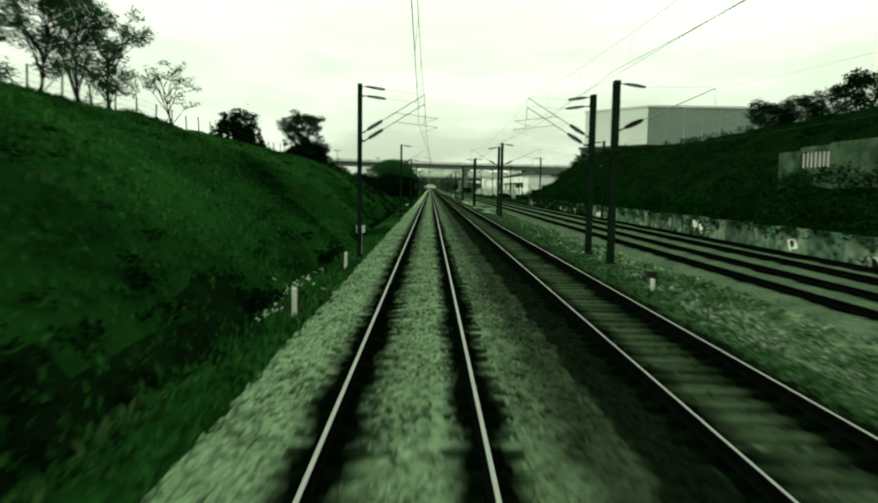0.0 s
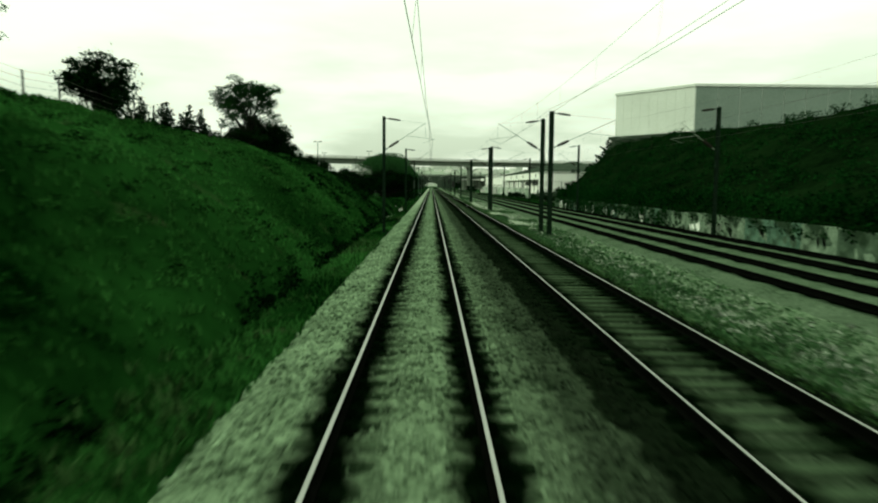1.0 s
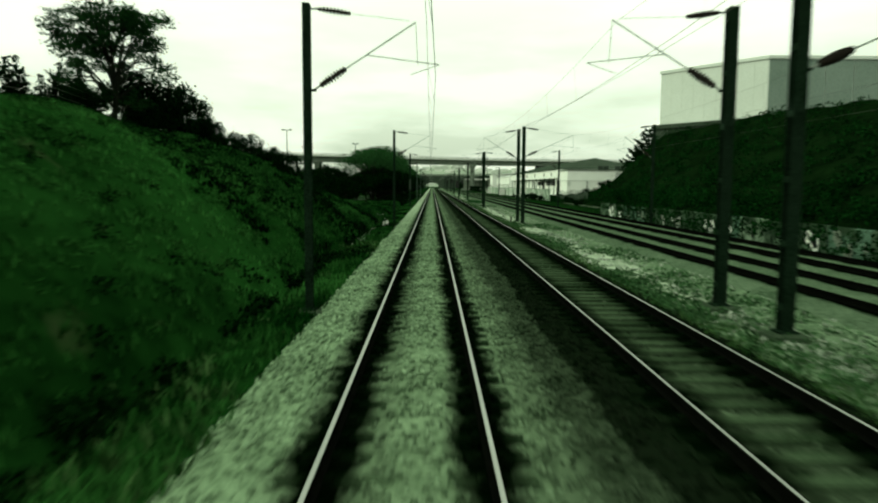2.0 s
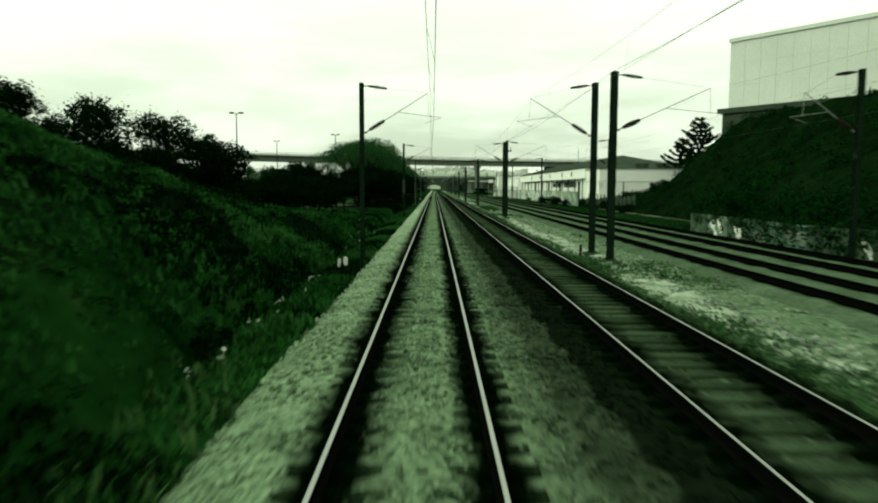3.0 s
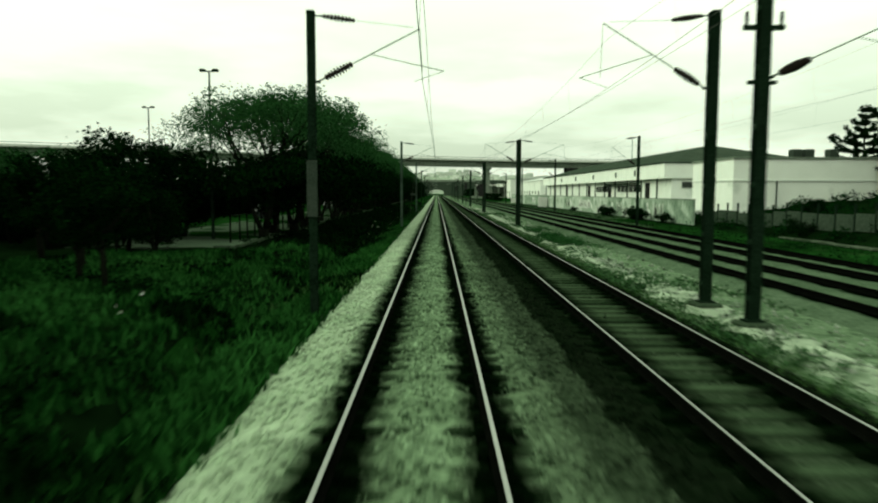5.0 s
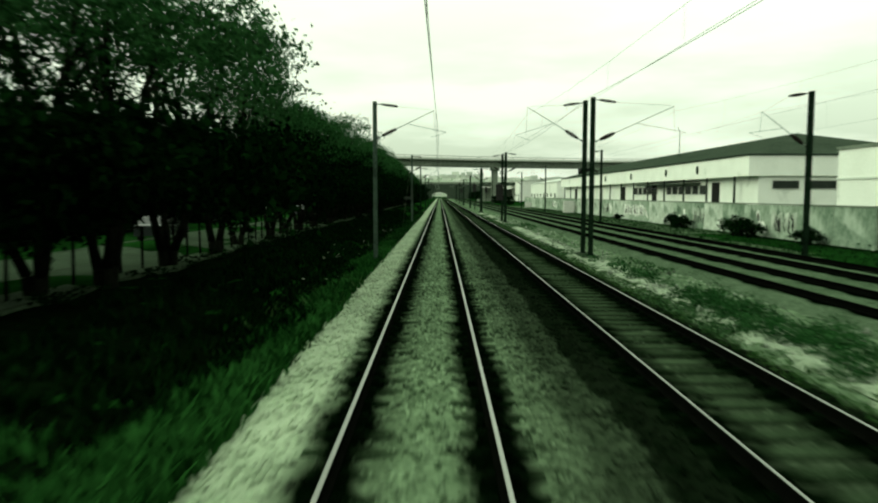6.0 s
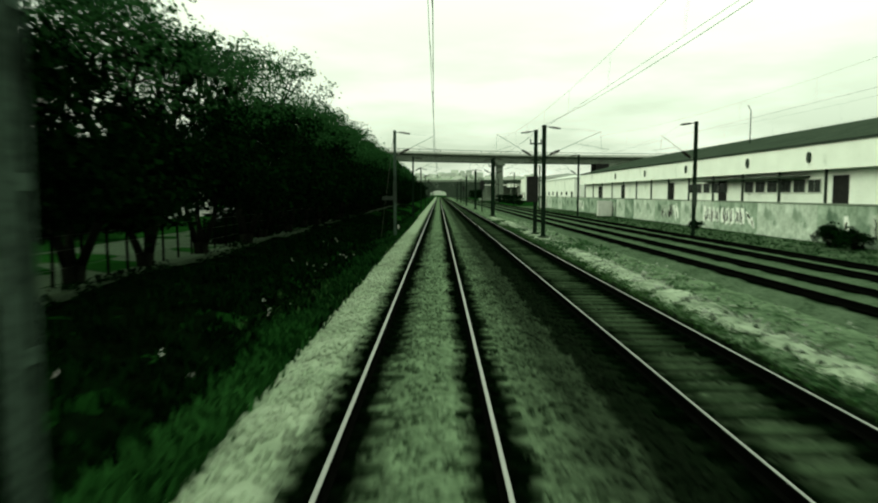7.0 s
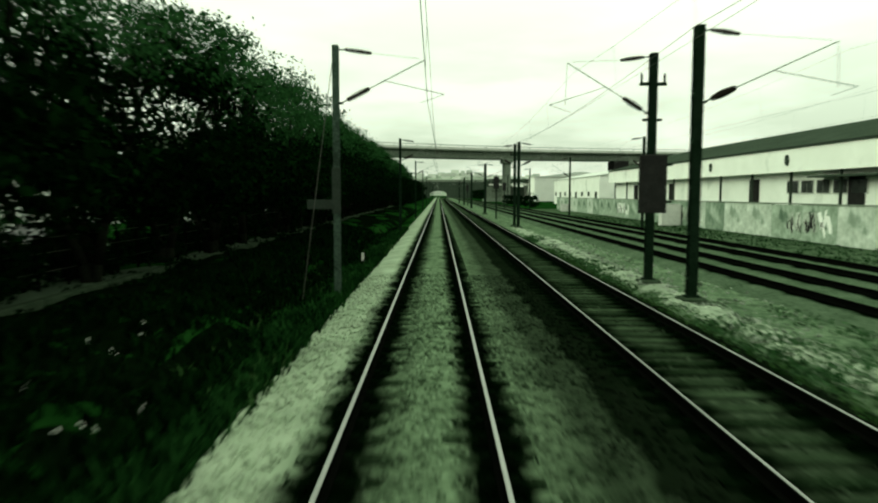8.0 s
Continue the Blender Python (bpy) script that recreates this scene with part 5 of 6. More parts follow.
def brambles():
    """Low near-black leaf patches, added as the shadow in the ditch and to darken meadow and verge."""
    g = np.random.default_rng(95)
    blobs = []
    for x0, x1, y0, y1, k in ((-6.2, -3.6, -2, 13, 45), (-4.8, -4.2, 16, 92, 300), (-5.4, -3.9, 13, 90, 40), (-13.5, -6.5, 79, 104, 90), (-15, -5.0, 104, 126, 220), (-14, -5.3, 126, 150, 130), (-8.8, -4.4, 178, 262, 230), (-9.5, -8.7, 160, 262, 130)):
        for _ in range(k):
            x, y = g.uniform(x0, x1), g.uniform(y0, y1)
            if wavy(x, y, 0.45, 5.0) < -0.25:
                continue
            rr = g.uniform(0.3, 0.8)
            blobs.append((x, y, gz(x, y) + rr * 0.12, rr, 0.42))
    c, s = leaf_cloud(blobs, 190, 0.15, 96)
    v, f = quads(c, s, 97)
    tagged(new("brambles", array_mesh("brambles", v, f, LEAF)), "low near-black leaf patches added to darken ditch, meadow and verge", "brambles", kind="stuff")


brambles()


def grass(name, spots, blades, height, material, label, seed):
    """Tufts of bent blades at the given (x, y) spots."""
    g = np.random.default_rng(seed)
    n = len(spots)
    z = ground_z(spots[:, 0], spots[:, 1])
    base = np.repeat(np.column_stack([spots, z]), blades, 0)
    m = len(base)
    base[:, :2] += g.normal(0, 0.09, (m, 2))
    base[:, 2] -= 0.04
    a = g.uniform(0, 2 * np.pi, m)
    h = g.uniform(0.45, 1.2, m) * height
    w = h * 0.10 + 0.008
    out = np.column_stack([np.cos(a), np.sin(a), np.zeros(m)])
    side = np.column_stack([-np.sin(a), np.cos(a), np.zeros(m)]) * w[:, None]
    up = np.array([0, 0, 1.0])
    mid = base + out * (h * 0.22)[:, None] + up * (h * 0.6)[:, None]
    tip = base + out * (h * g.uniform(0.35, 0.8, m))[:, None] + up * h[:, None]
    v = np.stack([base - side, base + side, mid + side * 0.7, tip, mid - side * 0.7], 1).reshape(-1, 3)
    o = np.arange(m)[:, None] * 5
    f = np.concatenate([o + [[0, 1, 2, 4]], o + [[4, 2, 3, 3]]], 0)
    tri = np.concatenate([o + [[0, 1, 2]], o + [[0, 2, 4]], o + [[4, 2, 3]]], 0)
    tagged(new(name, array_mesh(name, v, tri, material)), label, "grass", kind="stuff")


g = np.random.default_rng(100)
n = 26000
sx = -2.5 - 14.5 * g.random(n) ** 1.4
sy = g.uniform(0, 150, n)
keep = (wavy(sx, sy, 0.5, 1.0) + g.normal(0, 0.8, n) > -0.7) & ((sy < 96) | ((sx > -4.4) & (wavy(sx, sy, 0.8, 3.0) > 0.2)))
grass("slope_grass", np.column_stack([sx, sy])[keep], 6, 0.19, BLADE, "rough dark green grass on the embankment slope", 101)


n = 21000
sx = -2.45 - 14.0 * g.random(n) ** 1.25
sy = g.uniform(76, 154, n)
keep = (sy > 90 + 2 * wavy(sx, sy, 1.0)) | (wavy(sx, sy, 0.5, 6.0) > 0.0)
sx, sy = sx[keep], sy[keep]
tone = wavy(sx, sy, 0.35, 3.0) + 0.35 * wavy(sx, sy, 1.3, 1.0)
for name, part_of, material, label in (("meadow_grass", tone > 0.62, BLADE, "patches of green grass in the meadow"), ("meadow_weeds", (tone <= 0.62) & (tone > -0.2), MEADOW, "dark rank weeds covering the meadow and slope end"),
                                       ("dark_weeds", tone <= -0.2, LEAF, "near-black rank weeds in patches of the meadow")):
    grass(name, np.column_stack([sx, sy])[part_of], 7, 0.26, material, label, 115)


def slope_tufts():
    """Thick tussocks that roughen the embankment slope, some of them dry and pale."""
    gg = np.random.default_rng(105)
    for name, material, count, size, label in (("slope_tussocks", BLADE, 620, 0.6, "thick green tussocks on the embankment slope"), ("dry_tussocks", DRYBLADE, 130, 0.42, "pale dry tussocks scattered on the embankment slope"),
                                               ("dark_tussocks", LEAF, 260, 0.75, "dark bushy weeds scattered over the slope")):
        blobs = []
        for _ in range(count):
            x, y = gg.uniform(-15.4, -4.8), gg.uniform(4, 104)
            rr = gg.uniform(0.2, size) * (0.75 if size < 0.5 else 1.0)
            if size < 0.5 and len(blobs) % 2:
                x = gg.uniform(-4.1, -2.9)
            blobs.append((x, y, gz(x, y) + rr * 0.06, rr, 0.38))
        c, s = leaf_cloud(blobs, 380, 0.11, 106)
        v, f = quads(c, s, 107, 0.4)
        tagged(new(name, array_mesh(name, v, f, material)), label, "grass", kind="stuff")


slope_tufts()


def verge_shade_strip():
    """A near-black sheet that holds the shade under the street trees in its colour."""
    xs, ys = np.arange(-9.3, -3.6, 0.4), np.arange(150, 352, 0.8)
    X, Y = np.meshgrid(xs, ys)
    Z = ground_z(X, Y) + 0.02 + 0.03 * wavy(X, Y, 3.0)
    idx = np.arange(X.size).reshape(X.shape)
    f = np.stack([idx[:-1, :-1], idx[:-1, 1:], idx[1:, 1:], idx[1:, :-1]], -1).reshape(-1, 4)
    m = mat("verge_shade", (0.0004, 0.0011, 0.0003), (0.003, 0.0075, 0.0022), 0.5, 1.0, fine=5.0, bump=0.8, spec=0.0)
    tagged(new("verge_shade", array_mesh("verge_shade", np.stack([X, Y, Z], -1).reshape(-1, 3), f, m, True)), "near-black verge sheet with the trees' shade put into its colour", "ground cover", kind="structure")


verge_shade_strip()
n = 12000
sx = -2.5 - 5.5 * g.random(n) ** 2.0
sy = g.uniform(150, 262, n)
# Tree shade is put into the grass colour: darker leaf materials farther in.
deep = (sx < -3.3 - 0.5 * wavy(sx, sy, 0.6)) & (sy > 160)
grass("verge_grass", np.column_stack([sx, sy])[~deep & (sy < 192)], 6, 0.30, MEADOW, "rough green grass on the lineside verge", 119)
grass("verge_grass", np.column_stack([sx, sy])[~deep & (sy >= 192)], 6, 0.30, LEAF2, "rough verge grass with tree shade put into its darker colour", 102)
grass("shaded_grass", np.column_stack([sx, sy])[deep], 6, 0.30, LEAF, "verge grass with the street trees' shade put into its colour", 118)
n = 9000
sx = -2.42 - 1.7 * g.random(n) ** 1.3
sy = g.uniform(150, 262, n)
keep = wavy(sx, sy, 0.45, 2.5) > np.where(sy < 190, -0.1, 0.25)
grass("verge_edge_grass", np.column_stack([sx, sy])[keep], 6, 0.22, MEADOW, "green grass along the edge of the ballast", 108)
n = 2600
sx = -2.4 - 2.4 * g.random(n) ** 1.5
sy = g.uniform(2, 250, n)
keep = wavy(sx * 2, sy, 0.25, 4.0) > 0.15
grass("dry_grass", np.column_stack([sx, sy])[keep], 7, 0.28, DRYBLADE, "pale dry grass tufts along the ballast edge", 103)
n = 6500
sx = 16.6 + 7.0 * g.random(n)
sy = 122 + 178 * g.random(n) ** 1.5
grass("trackside_grass", np.column_stack([sx, sy]), 5, 0.17, LEAF2, "dark grass strip beside the outer track", 104)


def median_weeds():
    gg = np.random.default_rng(110)
    sx = 5.95 + 3.0 * gg.random(14000) ** 1.7
    sy = gg.uniform(5, 250, 14000)
    keep = wavy(sx * 1.5, sy, 0.35, 2.0) + 0.5 * wavy(sx, sy, 0.09, 1.0) - 0.35 * (sx > 6.9) > 0.12
    sx = np.concatenate([sx[keep], 6.0 + 2.6 * gg.random(2300) ** 1.8])
    sy = np.concatenate([sy[keep], gg.uniform(4, 74, 2300)])
    zz = np.interp(sx, [p[0] for p in MEDIAN], [p[1] for p in MEDIAN])
    m = len(sx)
    c = np.repeat(np.column_stack([sx, sy, zz + 0.05]), 9, 0) + gg.normal(0, 1, (m * 9, 3)) * (0.13, 0.13, 0.05)
    v, f = quads(c, gg.uniform(0.06, 0.16, len(c)), 111, 0.45)
    tagged(new("median_weeds", array_mesh("median_weeds", v, f, WEED)), "low green weeds spreading on the sandy median", "weeds", kind="stuff")


median_weeds()


def weed_mounds():
    """Low bushy weeds in clumps on the median."""
    gg = np.random.default_rng(112)
    blobs = []
    for x0, x1, y0, y1, k, big in ((7.3, 8.4, 188, 200, 16, 0.3), (7.2, 8.5, 203, 214, 14, 0.3), (6.1, 7.4, 36, 62, 110, 0.32), (6.3, 7.6, 20, 34, 40, 0.30),
                                   (6.0, 6.7, 96, 112, 14, 0.26), (6.1, 6.8, 140, 160, 14, 0.3), (7.0, 8.8, 8, 20, 26, 0.3)):
        for _ in range(k):
            rr = gg.uniform(0.14, big)
            blobs.append((gg.uniform(x0, x1), gg.uniform(y0, y1), -0.19 + rr * 0.3, rr, 0.6))
    c, s = leaf_cloud(blobs, 900, 0.07, 113)
    v, f = quads(c, s, 114, 0.5)
    rank = []
    for x0, x1, y0, y1, k, big in ((6.6, 8.3, 161.5, 171.5, 150, 0.48), (6.8, 7.8, 173, 178.5, 32, 0.44), (6.6, 7.4, 180, 184, 10, 0.34), (6.6, 7.4, 155, 160, 12, 0.36)):
        for _ in range(k):
            rr = gg.uniform(0.16, big)
            rank.append((gg.uniform(x0, x1), gg.uniform(y0, y1), -0.19 + rr * 0.3, rr, 0.6))
    c2, s2 = leaf_cloud(rank, 900, 0.07, 116)
    v2, f2 = quads(c2, s2, 117, 0.5)
    tagged(new("weed_patch", array_mesh("weed_patch", v2, f2, LEAF3)), "dense dark green weeds overgrowing part of the median", "weeds", kind="stuff")
    tagged(new("weed_mounds", array_mesh("weed_mounds", v, f, WEED)), "low bushy green weeds in clumps on the median", "weeds", kind="stuff")


weed_mounds()


def spoil_ridge():
    """A low lumpy ridge of pale spoil along the median, with dark hollows where it breaks off."""
    m = mat("pale_spoil", (0.09, 0.12, 0.075), (0.36, 0.42, 0.31), 0.9, 0.95, bump=1.0, fine=5.0, spots=(0.035, 0.06, 0.028), spot_at=0.64, spot_scale=0.8, coarse=0.6)
    xs, ys = np.arange(6.2, 7.75, 0.11), np.arange(66, 262, 0.22)
    X, Y = np.meshgrid(xs, ys)
    mid = 6.85 + 0.16 * wavy(X * 0, Y, 0.21)
    half = 0.42 + 0.2 * wavy(X * 0, Y, 0.33, 4.0)
    u = np.abs(X - mid) / half
    lump = 0.045 * np.clip(1.25 - u * u, -1.2, 1) + 0.055 * wavy(X, Y, 2.7) + 0.05 * wavy(X, Y, 6.1, 2.0) + rng.normal(0, 0.012, X.shape)
    Z = np.interp(X, [p[0] for p in MEDIAN], [p[1] for p in MEDIAN]) + np.maximum(lump, -0.08)
    idx = np.arange(X.size).reshape(X.shape)
    f = np.stack([idx[:-1, :-1], idx[:-1, 1:], idx[1:, 1:], idx[1:, :-1]], -1).reshape(-1, 4)
    tagged(new("spoil_ridge", array_mesh("spoil_ridge", np.stack([X, Y, Z], -1).reshape(-1, 3), f, m, True)), "low lumpy ridge of pale spoil along the median", "spoil", kind="structure")


spoil_ridge()


def median_edge_grass():
    """Short dull grass that creeps up the edge of the second track's ballast."""
    gg = np.random.default_rng(116)
    n = 9000
    sx, sy = 5.75 + 0.75 * gg.random(n) ** 1.2, gg.uniform(4, 240, n)
    z = np.maximum(np.interp(sx, [p[0] for p in MEDIAN], [p[1] for p in MEDIAN]), np.interp(sx, [p[0] for p in BED], [p[1] for p in BED]))
    c = np.repeat(np.column_stack([sx, sy, z + 0.03]), 7, 0) + gg.normal(0, 1, (n * 7, 3)) * (0.07, 0.10, 0.025)
    v, f = quads(c, gg.uniform(0.05, 0.12, len(c)), 117, 0.3)
    tagged(new("edge_grass", array_mesh("edge_grass", v, f, DRYBLADE)), "short dull grass along the ballast edge", "grass", kind="stuff")


median_edge_grass()


def wildflowers():
    gg = np.random.default_rng(120)
    spots = [(-3.6, 18, 1.1), (-3.9, 21, 0.8), (-3.4, 14, 0.6), (-4.0, 95, 1.0), (-4.2, 99, 0.8), (-3.8, 92, 0.6), (-4.8, 118, 0.6), (-4.6, 122, 0.8), (-6, 133, 0.6),
             (-4.4, 176, 0.8), (-5.0, 186, 1.0), (-4.6, 191, 0.8), (-5.2, 208, 1.2), (-4.6, 213, 0.9), (-5.6, 216, 0.8), (-7, 140, 0.5), (-3.6, 87, 0.5), (-4.4, 197, 0.7)]
    cs = []
    for x, y, rr in spots:
        k = int((14 if y < 30 else 6) * rr)
        p = gg.normal(0, 1, (k, 2)) * (rr * 0.45, rr * 0.9) + (x, y)
        cs.append(np.column_stack([p, ground_z(p[:, 0], p[:, 1]) + gg.uniform(0.1, 0.35, k)]))
    c = np.concatenate(cs)
    c = np.repeat(c, 5, 0) + gg.normal(0, 0.03, (len(c) * 5, 3))
    v, f = quads(c, gg.uniform(0.03, 0.065, len(c)), 121, 0.8)
    tagged(new("wildflowers", array_mesh("wildflowers", v, f, FLOWER)), "clusters of small white wildflowers on the verge", "flowers", kind="stuff")


wildflowers()


# ---- small lineside things ----
def marker_post(x, y, h, w=0.05):
    z = gz(x, y) if x < -2.4 else -0.25
    s = Shape().box(x - w, x + w, y - w, y + w, z - 0.2, z + h, 0.02)
    solid("marker_post", s, WHITE, "short white painted concrete marker post on the verge", "post", "marker posts")


for x, y, h in ((-2.84, 13.5, 0.68), (-2.77, 22.6, 0.62), (-3.15, 101.4, 0.42), (-3.3, 100.9, 0.42), (-2.98, 100.4, 0.45), (-3.0, 233, 0.5), (6.6, 17.2, 0.42)):
    marker_post(x, y, h)


def track_sign(x, y):
    z = gz(x, y)
    t = thing("lineside_sign", "white lineside sign board on a short post", "sign", (x, y, z))
    part("post", Shape().box(-0.05, 0.05, -0.04, 0.04, -0.2, 1.0), WHITE, t)
    part("board", Shape().box(-0.19, 0.19, -0.07, -0.042, 1.0, 1.32, 0.005), WHITE, t, "white rectangular board")


track_sign(-2.75, 27.8)


def cable_box(x, y, z, sx, sy, h, material, label):
    t = thing("equipment_box", label, "box", (x, y, z))
    part("case", Shape().box(-sx, sx, -sy, sy, 0, h, 0.03), material, t)
    part("lid", Shape().box(-sx - 0.02, sx + 0.02, -sy - 0.02, sy + 0.02, h, h + 0.03), material, t)


cable_box(7.35, 19.6, -0.22, 0.14, 0.12, 0.28, BLACKBOX, "small black equipment box on the median")
cable_box(6.4, 104.2, -0.24, 0.05, 0.05, 0.5, BLACKBOX, "small dark stub post on the median")
cable_box(22.4, 270.0, -0.4, 0.9, 0.5, 2.1, WHITE, "white equipment cabinet before the yard wall")
cable_box(22.6, 326.0, -0.4, 0.8, 0.4, 1.3, WHITE, "white equipment cabinet by the outer track")
# Shifted sideways so that it lines up with the mast from the camera.
t = thing("switch_box", "dark switchgear box placed to line up with a median mast", "box", (PAIR_X, 224.4, 2.1))
part("case", Shape().box(-0.80, -0.02, -0.34, -0.15, 0, 1.72, 0.03), BLACKBOX, t)
part("strap", Shape().box(-0.2, 0.2, -0.15, 0.15, 0.3, 0.36).box(-0.2, 0.2, -0.15, 0.15, 1.4, 1.46), STEEL, t)


def street_lamp(x, y, z, top, wide, double=True):
    t = thing("street_lamp", "tall street lamp with a flat double head", "lamp", (x, y, z), group="street lamps")
    h = top - z
    part("pole", Shape().tube((0, 0, -0.2), (0, 0, h), 0.10, 0.05, 8), STEEL, t)
    part("bracket", Shape().box(-wide, wide, -0.05, 0.05, h - 0.06, h), STEEL, t)
    for s in ((-1, 1) if double else (1,)):
        part("lamp_head", Shape().box(min(s * wide * 0.4, s * wide), max(s * wide * 0.4, s * wide), -0.14, 0.14, h - 0.02, h + 0.10, 0.03), STEEL, t)


for x, y, top, w in ((-19.5, 145.2, 10.0, 0.68), (-12.3, 163.9, 9.3, 0.5), (-24.6, 185.5, 9.9, 0.5), (-20.6, 215, 9.8, 0.5)):
    street_lamp(x, y, gz(x, y), top, w)


def signal(x, y):
    t = thing("railway_signal", "dark colour-light railway signal on a post beside the line", "signal", (x, y, -0.3))
    part("post", Shape().tube((0, 0, -0.2), (0, 0, 5.2), 0.08, 0.07, 8), STEEL, t)
    part("head", Shape().box(-0.32, 0.32, -0.12, 0.12, 3.6, 5.0, 0.05), BLACKBOX, t)
    part("ladder", Shape().box(0.18, 0.21, 0.1, 0.13, 0, 4.0).box(0.42, 0.45, 0.1, 0.13, 0, 4.0), STEEL, t)
    part("platform", Shape().box(-0.5, 0.6, -0.1, 0.5, 3.3, 3.36), STEEL, t)


signal(6.9, 284)
signal(12.2, 330)
signal(7.0, 366)


def crest_fence():
    t = thing("crest_fence", "thin wire fence with posts along the embankment crest", "fence")
    r = random.Random(4)
    ys = list(np.arange(8, 84, 2.6))
    one = Shape().box(-0.03, 0.03, -0.03, 0.03, -0.3, 1.05, 0.01).mesh("fence_post", RUST)
    last = None
    for y in ys:
        x = -16.0 + r.uniform(-0.05, 0.05)
        p = part("fence_post", one, None, t)
        p.matrix_basis = pose(x, y, gz(x, y), r.uniform(-3, 3), r.uniform(-3, 3), 0)
        if last:
            for h in (0.4, 0.7, 1.0):
                part("fence_wire", Shape().tube((last[0], last[1], gz(*last) + h), (x, y, gz(x, y) + h), 0.006, n=4, caps=False), WIRE, t)
        last = (x, y)


crest_fence()


def yard_fence():
    t = thing("yard_fence", "dark slatted fence with posts on the low bank", "fence")
    one = Shape().box(-0.06, 0.06, -0.06, 0.06, -0.3, 1.7, 0.01).mesh("fence_post", STEEL)
    slat = Shape().box(-0.02, 0.02, 0, 1.92, 0.0, 1.05).mesh("fence_panel", ROOF)
    for k in range(14):
        y = 160 + k * 2.0
        x = 25.0
        for me, nm in ((one, "fence_post"), (slat, "fence_panel")):
            p = part(nm, me, None, t)
            p.matrix_basis = pose(x, y, gz(x, y))


yard_fence()


# ---- street behind the trees ----
def street():
    tagged(new("road", Shape().box(-17.5, -10.4, 158, 352, -0.30, 0.03).mesh("road", ASPHALT)), "grey asphalt street behind the row of trees", "road", kind="structure")
    t = thing("kerb", "pale stone kerb along the street", "kerb", kind="structure")
    one = Shape().box(-0.12, 0.12, 0, 1.96, -0.4, 0.16, 0.02).mesh("kerb_stone", KERB)
    for k in range(96):
        p = part("kerb_stone", one, None, t)
        p.matrix_basis = pose(-9.25, 158 + k * 2.0, 0)
    tagged(new("pavement", Shape().box(-10.4, -9.37, 158, 352, -0.3, 0.12).mesh("pavement", ASPHALT)), "narrow paved strip under the street trees", "pavement", kind="structure")


street()


def street_house():
    """A pale low building across the street, glimpsed through the trees."""
    t = thing("street_house", "pale rendered low building across the street behind the trees", "house", (-33.0, 236, -0.3))
    part("wall", Shape().box(0, 5, 0, 30, 0, 4.6), RENDERWALL, t)
    part("roof", Shape().add([(-0.3, -0.4, 4.6), (5.4, -0.4, 4.6), (5.4, 30.4, 4.6), (-0.3, 30.4, 4.6), (2.5, 2, 6.2), (2.5, 28, 6.2)], [(3, 2, 1, 0), (0, 1, 4), (1, 2, 5, 4), (2, 3, 5), (3, 0, 4, 5)]), ROOF, t, "dark hipped roof")
    for k in range(8):
        w = part("window", Shape().box(5.0, 5.06, 1.6 + k * 3.6, 3.0 + k * 3.6, 1.2, 2.6), WHITE, t)
        part("pane", Shape().box(5.06, 5.09, 1.7 + k * 3.6, 2.9 + k * 3.6, 1.3, 2.5), DARKGLASS, w)


street_house()


def street_fence():
    t = thing("street_fence", "row of slim dark posts with wires beside the street", "fence")
    one = Shape().box(-0.035, 0.035, -0.035, 0.035, -0.3, 1.5, 0.01).mesh("fence_post", RUST)
    r = random.Random(14)
    for k in range(90):
        p = part("fence_post", one, None, t)
        p.matrix_basis = pose(-10.15 + r.uniform(-0.04, 0.04), 160 + k * 1.5, 0.1, r.uniform(-2, 2), r.uniform(-2, 2), 0)
    for z in (0.6, 1.1, 1.5):
        part("fence_wire", Shape().tube((-10.15, 160, z), (-10.15, 293.5, z), 0.006, n=4), WIRE, t)


street_fence()


